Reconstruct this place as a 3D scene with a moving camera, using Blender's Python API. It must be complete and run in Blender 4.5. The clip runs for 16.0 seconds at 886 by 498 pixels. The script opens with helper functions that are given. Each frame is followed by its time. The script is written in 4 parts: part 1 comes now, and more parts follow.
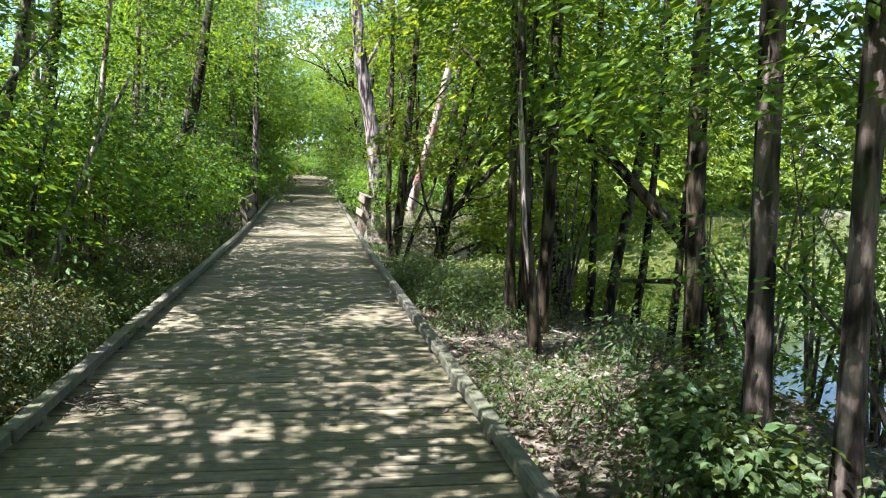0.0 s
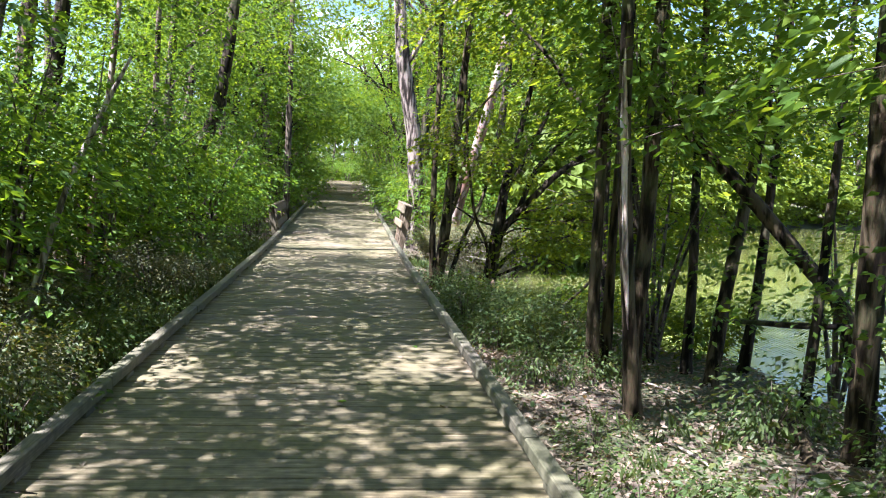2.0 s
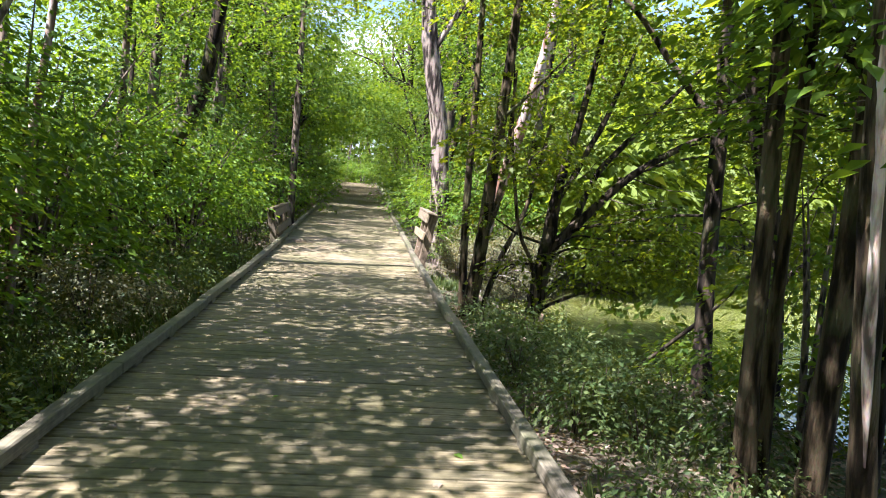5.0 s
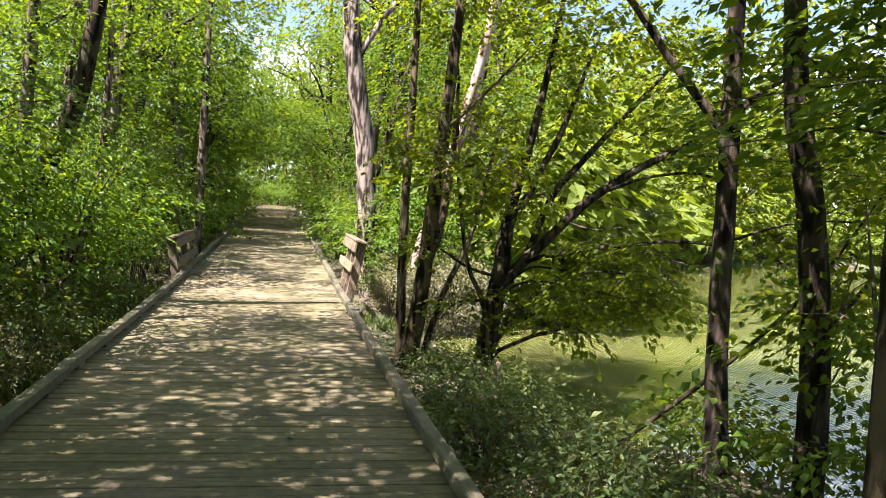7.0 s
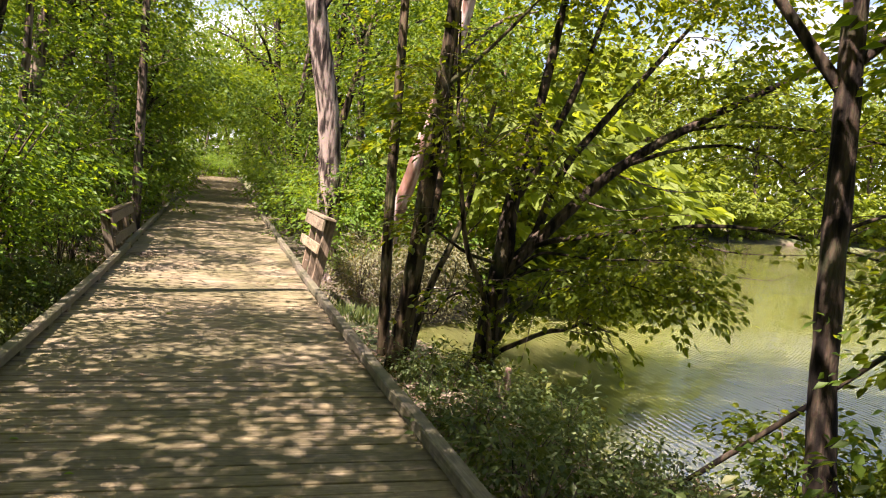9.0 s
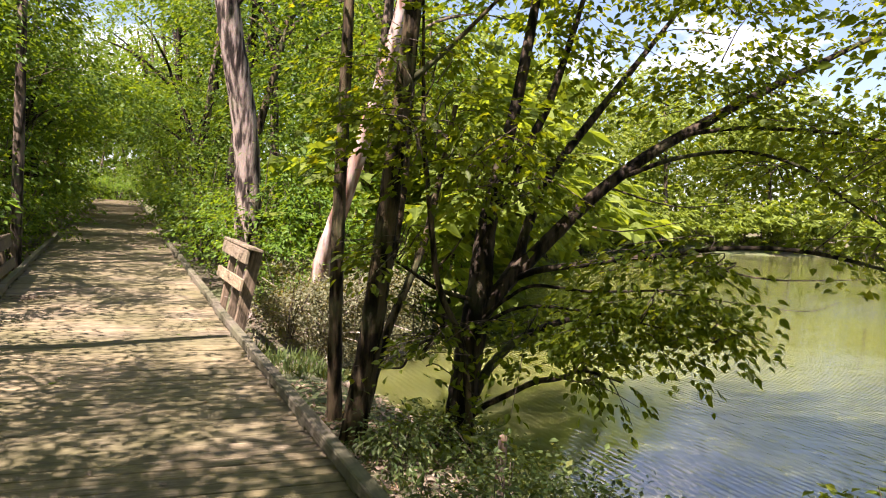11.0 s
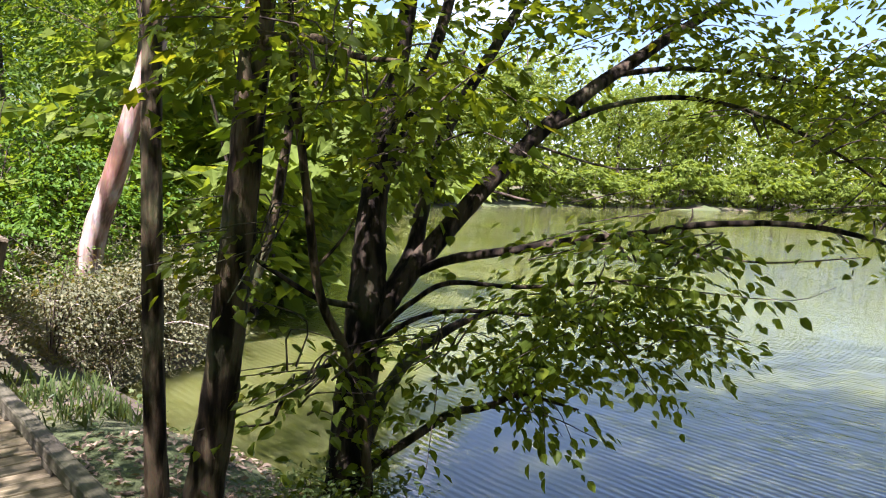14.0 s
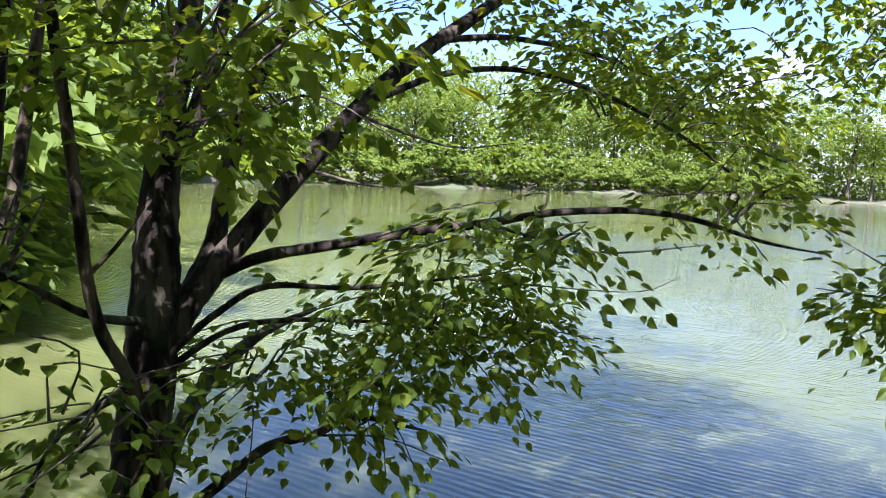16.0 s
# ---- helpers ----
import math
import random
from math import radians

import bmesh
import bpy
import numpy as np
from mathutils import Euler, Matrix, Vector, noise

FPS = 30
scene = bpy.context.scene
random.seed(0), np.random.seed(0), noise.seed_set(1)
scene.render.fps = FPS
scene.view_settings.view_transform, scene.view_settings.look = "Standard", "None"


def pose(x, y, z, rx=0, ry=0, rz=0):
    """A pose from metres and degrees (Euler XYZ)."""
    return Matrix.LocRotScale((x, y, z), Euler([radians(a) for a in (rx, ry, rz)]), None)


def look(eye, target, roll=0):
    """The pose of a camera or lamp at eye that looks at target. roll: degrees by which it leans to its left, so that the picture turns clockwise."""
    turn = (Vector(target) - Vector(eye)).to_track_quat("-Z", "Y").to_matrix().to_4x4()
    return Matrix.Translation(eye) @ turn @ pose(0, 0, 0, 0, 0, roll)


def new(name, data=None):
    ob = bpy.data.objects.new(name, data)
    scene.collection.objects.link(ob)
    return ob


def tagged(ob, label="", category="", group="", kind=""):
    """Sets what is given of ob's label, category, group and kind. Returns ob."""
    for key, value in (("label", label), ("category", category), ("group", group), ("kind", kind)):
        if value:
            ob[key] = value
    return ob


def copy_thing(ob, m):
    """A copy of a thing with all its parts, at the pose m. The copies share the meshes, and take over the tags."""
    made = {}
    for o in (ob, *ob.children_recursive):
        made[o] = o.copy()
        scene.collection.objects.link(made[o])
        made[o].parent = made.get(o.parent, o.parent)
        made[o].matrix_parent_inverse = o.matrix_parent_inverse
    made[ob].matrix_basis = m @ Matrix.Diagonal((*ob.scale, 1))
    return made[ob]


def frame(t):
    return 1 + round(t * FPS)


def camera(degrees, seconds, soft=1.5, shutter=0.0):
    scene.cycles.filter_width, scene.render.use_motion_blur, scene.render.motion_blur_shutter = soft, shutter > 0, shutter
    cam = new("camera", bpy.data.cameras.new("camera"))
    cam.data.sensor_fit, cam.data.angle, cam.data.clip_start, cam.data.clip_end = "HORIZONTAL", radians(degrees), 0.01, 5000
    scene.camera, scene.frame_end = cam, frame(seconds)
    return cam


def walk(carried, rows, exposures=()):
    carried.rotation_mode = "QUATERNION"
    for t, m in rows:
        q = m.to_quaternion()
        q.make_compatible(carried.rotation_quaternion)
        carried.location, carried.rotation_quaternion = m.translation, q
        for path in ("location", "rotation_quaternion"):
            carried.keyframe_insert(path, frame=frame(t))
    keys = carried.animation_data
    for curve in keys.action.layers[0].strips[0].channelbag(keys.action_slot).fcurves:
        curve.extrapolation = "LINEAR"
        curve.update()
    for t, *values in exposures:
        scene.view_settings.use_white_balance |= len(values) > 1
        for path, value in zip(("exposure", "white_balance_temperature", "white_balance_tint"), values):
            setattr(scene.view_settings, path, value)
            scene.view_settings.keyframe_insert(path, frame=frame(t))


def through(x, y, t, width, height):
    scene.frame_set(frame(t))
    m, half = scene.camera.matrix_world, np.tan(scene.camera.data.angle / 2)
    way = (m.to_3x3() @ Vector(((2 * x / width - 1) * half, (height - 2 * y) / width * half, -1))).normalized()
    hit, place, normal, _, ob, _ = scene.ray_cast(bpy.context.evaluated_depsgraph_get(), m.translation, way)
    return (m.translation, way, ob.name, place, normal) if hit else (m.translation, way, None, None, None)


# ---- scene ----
cam = camera(60.0, 16.0, soft=1.1)
PATH = [
    (0, (0.273, -1.351, 1.613), (0.61, 0.611, 1.422), 1.8),
    (0.5, (0.264, -0.863, 1.611), (0.584, 1.102, 1.426), 1.5),
    (1, (0.279, -0.389, 1.629), (0.565, 1.584, 1.467), 1.8),
    (1.5, (0.29, 0.102, 1.644), (0.524, 2.082, 1.491), 2.3),
    (2, (0.249, 0.613, 1.624), (0.502, 2.589, 1.447), 2.7),
    (2.5, (0.3, 1.122, 1.585), (0.551, 3.095, 1.374), 2.6),
    (3, (0.243, 1.629, 1.571), (0.43, 3.606, 1.339), 2.4),
    (3.5, (0.245, 2.094, 1.603), (0.379, 4.075, 1.37), 2.5),
    (4, (0.294, 2.601, 1.628), (0.426, 4.587, 1.428), 2.9),
    (4.2, (0.286, 2.797, 1.605), (0.436, 4.783, 1.413), 3.2),
    (6.3, (0.345, 4.834, 1.571), (0.683, 6.801, 1.448), 4.2),
    (6.5, (0.362, 5.015, 1.596), (0.728, 6.978, 1.479), 3.8),
    (7, (0.307, 5.415, 1.61), (0.727, 7.368, 1.512), 3.7),
    (7.5, (0.203, 5.794, 1.623), (0.67, 7.736, 1.517), 4.3),
    (8, (0.165, 6.198, 1.588), (0.614, 8.143, 1.458), 4.7),
    (8.5, (0.103, 6.618, 1.571), (0.567, 8.558, 1.419), 4.6),
    (9, (0.085, 7.045, 1.578), (0.653, 8.957, 1.424), 4.5),
    (9.5, (0.082, 7.509, 1.564), (0.754, 9.389, 1.444), 4.7),
    (10, (0.029, 7.917, 1.54), (0.756, 9.778, 1.455), 4.9),
    (10.2, (0.047, 8.073, 1.582), (0.786, 9.929, 1.498), 4.2),
    (12.3, (0.11, 9.827, 1.609), (0.98, 11.624, 1.483), 2.0),
    (12.5, (0.082, 9.982, 1.613), (0.99, 11.76, 1.488), 1.9),
    (13, (0.09, 10.342, 1.604), (1.123, 12.048, 1.457), 1.6),
    (13.5, (0.217, 10.669, 1.6), (1.384, 12.284, 1.432), 1.7),
    (14, (0.322, 11.019, 1.648), (1.626, 12.524, 1.462), 2.0),
    (14.5, (0.368, 11.306, 1.645), (1.811, 12.675, 1.444), 1.8),
    (15, (0.439, 11.521, 1.662), (2.009, 12.742, 1.448), 2.1),
    (15.5, (0.594, 11.766, 1.639), (2.239, 12.882, 1.421), 2.6),
    (16, (0.661, 11.926, 1.639), (2.375, 12.934, 1.421), 3.0),
]
walk(cam, [(t, look(eye, target, roll)) for t, eye, target, roll in PATH],
     [(0, 2.56, 5400, 19), (1.5, 2.62, 5450, 21), (4.2, 2.6, 5650, 22), (7, 2.5, 6350, 23), (9, 2.3, 7000, 32), (12.5, 2.12, 6350, 29), (14.5, 2.25, 5700, 28), (16, 2.27, 5250, 26)])

# ---- world, sun ----
SUN_TO = Vector((-0.48, -0.28, 0.83)).normalized()
world = bpy.data.worlds.new("sky")
scene.world = world
world.use_nodes = True
wn, wl = world.node_tree.nodes, world.node_tree.links
sky = wn.new("ShaderNodeTexSky")
sky.sky_type, sky.sun_disc = "NISHITA", False
sky.sun_elevation = math.asin(SUN_TO.z)
sky.sun_rotation = math.atan2(SUN_TO.x, SUN_TO.y)
sky.air_density, sky.dust_density, sky.ozone_density = 1.0, 0.6, 1.5
tc = wn.new("ShaderNodeTexCoord")
mp = wn.new("ShaderNodeMapping")
mp.inputs["Scale"].default_value = (1.0, 1.0, 3.0)
cn = wn.new("ShaderNodeTexNoise")
cn.inputs["Scale"].default_value, cn.inputs["Detail"].default_value, cn.inputs["Roughness"].default_value = 3.2, 7.0, 0.55
cr = wn.new("ShaderNodeValToRGB")
cr.color_ramp.elements[0].position, cr.color_ramp.elements[1].position = 0.58, 0.78
mixc = wn.new("ShaderNodeMix")
mixc.data_type = "RGBA"
mixc.inputs["B"].default_value = (16.0, 16.0, 16.5, 1)
wl.new(tc.outputs["Generated"], mp.inputs["Vector"])
wl.new(mp.outputs["Vector"], cn.inputs["Vector"])
wl.new(cn.outputs["Fac"], cr.inputs["Fac"])
wl.new(cr.outputs["Color"], mixc.inputs["Factor"])
wl.new(sky.outputs["Color"], mixc.inputs["A"])
wl.new(mixc.outputs["Result"], wn["Background"].inputs["Color"])
wn["Background"].inputs["Strength"].default_value = 0.052

sun = new("sun", bpy.data.lights.new("sun", "SUN"))
sun.data.energy, sun.data.angle, sun.data.color = 5.0, radians(0.53), (1.0, 0.94, 0.86)
sun.matrix_world = look(SUN_TO * 60, (0, 0, 0))


# ---- materials ----
def material(name, rough=0.7):
    m = bpy.data.materials.new(name)
    m.use_nodes = True
    b = m.node_tree.nodes["Principled BSDF"]
    b.inputs["Roughness"].default_value = rough
    return m, m.node_tree.nodes, m.node_tree.links, b


def ramp(n, stops):
    r = n.new("ShaderNodeValToRGB")
    while len(r.color_ramp.elements) < len(stops):
        r.color_ramp.elements.new(0.5)
    for e, (p, c) in zip(r.color_ramp.elements, stops):
        e.position, e.color = p, (*c, 1)
    return r


def noise_tex(n, l, scale, detail=6, stretch=(1, 1, 1), coord="Object"):
    t, mpn, x = n.new("ShaderNodeTexCoord"), n.new("ShaderNodeMapping"), n.new("ShaderNodeTexNoise")
    mpn.inputs["Scale"].default_value = stretch
    x.inputs["Scale"].default_value, x.inputs["Detail"].default_value = scale, detail
    l.new(t.outputs[coord], mpn.inputs["Vector"])
    l.new(mpn.outputs["Vector"], x.inputs["Vector"])
    return x


def blend(n, l, fac, a, b, mode="MIX"):
    m = n.new("ShaderNodeMix")
    m.data_type, m.blend_type = "RGBA", mode
    for sock, v in (("Factor", fac), ("A", a), ("B", b)):
        if isinstance(v, (int, float)):
            m.inputs[sock].default_value = v
        elif isinstance(v, tuple):
            m.inputs[sock].default_value = (*v, 1)
        else:
            l.new(v, m.inputs[sock])
    return m.outputs["Result"]


def bump(n, l, b, height, strength, dist):
    bp = n.new("ShaderNodeBump")
    bp.inputs["Strength"].default_value, bp.inputs["Distance"].default_value = strength, dist
    l.new(height, bp.inputs["Height"])
    l.new(bp.outputs["Normal"], b.inputs["Normal"])


def leaf_material(name, dark, light, through=0.45, rough=0.5, glow=(2.3, 1.8, 0.42)):
    m, n, l, b = material(name, rough)
    b.inputs["Specular IOR Level"].default_value = 0.3
    geo = n.new("ShaderNodeNewGeometry")
    mid = tuple((p + q) / 2 for p, q in zip(dark, light))
    r = ramp(n, [(0.0, dark), (0.55, mid), (0.93, light), (1.0, (light[0] * 1.35, light[1] * 1.1, light[2]))])
    l.new(geo.outputs["Random Per Island"], r.inputs["Fac"])
    big = noise_tex(n, l, 0.6, 3)
    g = ramp(n, [(0.3, (0.72, 0.78, 0.75)), (0.7, (1.0, 1.0, 1.0))])
    l.new(big.outputs["Fac"], g.inputs["Fac"])
    col = blend(n, l, 1.0, r.outputs["Color"], g.outputs["Color"], "MULTIPLY")
    l.new(col, b.inputs["Base Color"])
    tr = n.new("ShaderNodeBsdfTranslucent")
    warm = blend(n, l, 1.0, col, glow, "MULTIPLY")
    l.new(warm, tr.inputs["Color"])
    ms = n.new("ShaderNodeMixShader")
    ms.inputs["Fac"].default_value = through
    l.new(b.outputs["BSDF"], ms.inputs[1])
    l.new(tr.outputs["BSDF"], ms.inputs[2])
    l.new(ms.outputs["Shader"], n["Material Output"].inputs["Surface"])
    return m


def bark_material(name, dark, light, scale=9.0, ridge=0.02, moss=(0.10, 0.12, 0.05), moss_at=0.66):
    m, n, l, b = material(name, 0.9)
    b.inputs["Specular IOR Level"].default_value = 0.15
    a = noise_tex(n, l, scale, 8, (1, 1, 0.16))
    f = noise_tex(n, l, scale * 5, 6, (1, 1, 0.35))
    r = ramp(n, [(0.4, tuple(c * 0.3 for c in dark)), (0.47, dark), (0.57, light)])
    l.new(a.outputs["Fac"], r.inputs["Fac"])
    s = noise_tex(n, l, 1.6, 4)
    sr = ramp(n, [(moss_at - 0.12, (0, 0, 0)), (moss_at + 0.1, (0.7, 0.7, 0.7))])
    l.new(s.outputs["Fac"], sr.inputs["Fac"])
    c1 = blend(n, l, sr.outputs["Color"], r.outputs["Color"], moss)
    c2 = blend(n, l, 0.35, c1, f.outputs["Color"], "OVERLAY")
    l.new(c2, b.inputs["Base Color"])
    h = blend(n, l, 0.3, a.outputs["Color"], f.outputs["Color"])
    bump(n, l, b, h, 0.9, ridge)
    return m


def wood_material(name, base, pale, mossy, axis, moss_at=0.55):
    m, n, l, b = material(name, 0.82)
    st = {"x": (0.5, 9, 9), "y": (9, 0.5, 9), "z": (9, 9, 0.5)}[axis]
    g = noise_tex(n, l, 9, 9, st, "Object")
    info = n.new("ShaderNodeObjectInfo")
    big = n.new("ShaderNodeTexNoise")
    geo = n.new("ShaderNodeNewGeometry")
    l.new(geo.outputs["Position"], big.inputs["Vector"])
    big.inputs["Scale"].default_value, big.inputs["Detail"].default_value = 0.9, 7
    r = ramp(n, [(0.3, tuple(c * 0.6 for c in base)), (0.5, base), (0.72, pale)])
    l.new(g.outputs["Fac"], r.inputs["Fac"])
    vr = ramp(n, [(0.0, (0.6, 0.6, 0.62)), (0.5, (0.95, 0.93, 0.9)), (1.0, (1.25, 1.18, 1.1))])
    l.new(info.outputs["Random"], vr.inputs["Fac"])
    c = blend(n, l, 1.0, r.outputs["Color"], vr.outputs["Color"], "MULTIPLY")
    mr = ramp(n, [(moss_at - 0.14, (0, 0, 0)), (moss_at + 0.14, (0.75, 0.75, 0.75))])
    l.new(big.outputs["Fac"], mr.inputs["Fac"])
    c2 = blend(n, l, mr.outputs["Color"], c, mossy)
    st2 = n.new("ShaderNodeTexNoise")
    l.new(geo.outputs["Position"], st2.inputs["Vector"])
    st2.inputs["Scale"].default_value, st2.inputs["Detail"].default_value = 14, 5
    sr = ramp(n, [(0.35, (0.7, 0.7, 0.7)), (0.6, (1.05, 1.05, 1.05))])
    l.new(st2.outputs["Fac"], sr.inputs["Fac"])
    c3 = blend(n, l, 1.0, c2, sr.outputs["Color"], "MULTIPLY")
    l.new(c3, b.inputs["Base Color"])
    bump(n, l, b, g.outputs["Fac"], 0.5, 0.006)
    return m


# part moss, part green leaf-filtered light put into the board colour
MOSS_LEAF_LIGHT = (0.105, 0.098, 0.036)
M_BOARD = wood_material("weathered_deck_wood", (0.208, 0.167, 0.101), (0.39, 0.328, 0.238), MOSS_LEAF_LIGHT, "x", 0.45)
M_CURB = wood_material("curb_wood", (0.165, 0.14, 0.098), (0.27, 0.235, 0.175), (0.095, 0.10, 0.045), "y", 0.46)
M_RAIL = wood_material("rail_wood", (0.24, 0.19, 0.12), (0.36, 0.30, 0.21), (0.14, 0.13, 0.07), "y", 0.6)
M_POST = wood_material("post_wood", (0.15, 0.11, 0.07), (0.24, 0.19, 0.13), (0.10, 0.10, 0.05), "z", 0.6)

B_BROWN = bark_material("brown_bark", (0.032, 0.023, 0.012), (0.092, 0.07, 0.04), 17, 0.03)
B_DARK = bark_material("dark_ridged_bark", (0.016, 0.012, 0.008), (0.055, 0.042, 0.028), 15, 0.04)
B_GREY = bark_material("grey_bark", (0.056, 0.042, 0.03), (0.145, 0.112, 0.085), 13, 0.03)
B_SHAGGY = bark_material("shaggy_bark", (0.06, 0.047, 0.038), (0.25, 0.205, 0.17), 12, 0.06, moss_at=0.75)
B_BARKY = bark_material("furrowed_bark", (0.04, 0.03, 0.02), (0.15, 0.115, 0.085), 11, 0.05)
B_PALE = bark_material("pale_patchy_bark", (0.17, 0.12, 0.095), (0.38, 0.335, 0.295), 7, 0.03, moss=(0.20, 0.10, 0.065), moss_at=0.5)
B_TWIG = bark_material("twig_bark", (0.07, 0.055, 0.04), (0.14, 0.11, 0.085), 20, 0.004)
B_STRIPPED = bark_material("stripped_wood", (0.38, 0.29, 0.23), (0.62, 0.52, 0.45), 16, 0.004, moss_at=0.9)
B_DEAD = bark_material("bare_dead_wood", (0.24, 0.20, 0.16), (0.42, 0.37, 0.31), 20, 0.004)

L_MAPLE = leaf_material("maple_leaf", (0.058, 0.098, 0.008), (0.135, 0.19, 0.014), 0.64)
L_WOODS = leaf_material("woods_leaf", (0.052, 0.112, 0.014), (0.125, 0.21, 0.024), 0.5)
L_BRIGHT = leaf_material("bright_shrub_leaf", (0.068, 0.145, 0.018), (0.14, 0.25, 0.03), 0.5)
L_UNDER = leaf_material("undergrowth_leaf", (0.045, 0.085, 0.022), (0.13, 0.17, 0.055), 0.35)
L_DUSTY = leaf_material("dusty_leaf", (0.085, 0.095, 0.045), (0.22, 0.215, 0.125), 0.3, 0.6)
L_FAR = leaf_material("far_shore_leaf", (0.11, 0.155, 0.025), (0.22, 0.28, 0.05), 0.55, 0.6, (1.9, 1.75, 0.45))
L_LITTER = leaf_material("dead_leaf", (0.12, 0.085, 0.06), (0.35, 0.275, 0.21), 0.15, 0.7)


def ground_material():
    m, n, l, b = material("forest_soil", 0.95)
    a = noise_tex(n, l, 1.3, 9)
    f = noise_tex(n, l, 22, 8)
    r = ramp(n, [(0.3, (0.05, 0.042, 0.026)), (0.5, (0.10, 0.08, 0.05)), (0.7, (0.18, 0.14, 0.095))])
    l.new(a.outputs["Fac"], r.inputs["Fac"])
    c = blend(n, l, 0.55, r.outputs["Color"], f.outputs["Color"], "OVERLAY")
    gr = noise_tex(n, l, 0.35, 5)
    gm = ramp(n, [(0.42, (0, 0, 0)), (0.62, (0.85, 0.85, 0.85))])
    l.new(gr.outputs["Fac"], gm.inputs["Fac"])
    c2 = blend(n, l, gm.outputs["Color"], c, (0.07, 0.10, 0.03))
    l.new(c2, b.inputs["Base Color"])
    bump(n, l, b, f.outputs["Fac"], 0.8, 0.05)
    return m


def water_material():
    m, n, l, b = material("pond_water", 0.04)
    a = noise_tex(n, l, 0.05, 3)
    r = ramp(n, [(0.3, (0.10, 0.112, 0.03)), (0.7, (0.13, 0.14, 0.045))])
    l.new(a.outputs["Fac"], r.inputs["Fac"])
    l.new(r.outputs["Color"], b.inputs["Base Color"])
    b.inputs["IOR"].default_value = 1.9
    b.inputs["Subsurface Weight"].default_value = 1.0
    b.inputs["Subsurface Radius"].default_value = (1.0, 1.0, 0.6)
    b.inputs["Subsurface Scale"].default_value = 1.6
    w = noise_tex(n, l, 1.0, 2.0, (0.07, 0.3, 1))
    turn = w.inputs["Vector"].links[0].from_node
    turn.vector_type = "TEXTURE"
    turn.inputs["Rotation"].default_value = (0, 0, radians(6))
    calm = noise_tex(n, l, 0.16, 3)
    cm = ramp(n, [(0.36, (0.25, 0.25, 0.25)), (0.6, (1, 1, 1))])
    l.new(calm.outputs["Fac"], cm.inputs["Fac"])
    wv = n.new("ShaderNodeTexWave")
    wv.wave_type, wv.bands_direction = "BANDS", "X"
    wv.inputs["Scale"].default_value, wv.inputs["Distortion"].default_value = 3.3, 3.0
    wv.inputs["Detail"].default_value, wv.inputs["Detail Scale"].default_value = 2.0, 0.5
    l.new(n.new("ShaderNodeTexCoord").outputs["Object"], wv.inputs["Vector"])
    both = blend(n, l, 0.22, w.outputs["Color"], wv.outputs["Color"])
    h = blend(n, l, 1.0, both, cm.outputs["Color"], "MULTIPLY")
    bump(n, l, b, h, 0.34, 0.04)
    return m


M_GROUND = ground_material()
M_WATER = water_material()


# ---- mesh helpers ----
def mesh_np(name, V, F, mat, smooth=False):
    """A mesh from an array of corners and an array of equal-sided faces."""
    V, F = np.asarray(V, np.float32), np.asarray(F, np.int32)
    k = F.shape[1]
    me = bpy.data.meshes.new(name)
    me.vertices.add(len(V))
    me.vertices.foreach_set("co", V.ravel())
    me.loops.add(F.size)
    me.loops.foreach_set("vertex_index", F.ravel())
    me.polygons.add(len(F))
    me.polygons.foreach_set("loop_start", np.arange(0, F.size, k, dtype=np.int32))
    me.polygons.foreach_set("loop_total", np.full(len(F), k, np.int32))
    me.polygons.foreach_set("use_smooth", np.full(len(F), smooth))
    me.materials.append(mat)
    me.update(calc_edges=True)
    return me


def attach(name, me, parent, label=""):
    ob = new(name, me)
    ob.parent = parent
    return tagged(ob, label) if label else ob


def base_of(name, at, label, category, group="", kind=""):
    e = new(name)
    e.location = at
    e.empty_display_size = 0.2
    return tagged(e, label, category, group, kind)


def box_mesh(name, sx, sy, sz, mat, bevel=0.006):
    bm = bmesh.new()
    bmesh.ops.create_cube(bm, size=1, matrix=Matrix.Diagonal((sx, sy, sz, 1)))
    if bevel:
        bmesh.ops.bevel(bm, geom=bm.edges[:], offset=bevel, segments=1, affect="EDGES")
    me = bpy.data.meshes.new(name)
    bm.to_mesh(me)
    bm.free()
    me.materials.append(mat)
    return me


def curve_pts(ctrl, n):
    """Points of a Catmull-Rom curve through ctrl rows (x, y, z, r)."""
    c = np.asarray(ctrl, float)
    c = np.vstack([2 * c[0] - c[1], c, 2 * c[-1] - c[-2]])
    out = []
    for i in range(1, len(c) - 2):
        p0, p1, p2, p3 = c[i - 1:i + 3]
        for t in np.linspace(0, 1, n, endpoint=False):
            out.append(0.5 * (2 * p1 + (p2 - p0) * t + (2 * p0 - 5 * p1 + 4 * p2 - p3) * t * t + (3 * p1 - p0 - 3 * p2 + p3) * t ** 3))
    out.append(c[-2])
    out = np.array(out)
    out[:, 3] = np.maximum(out[:, 3], 0.002)
    return out


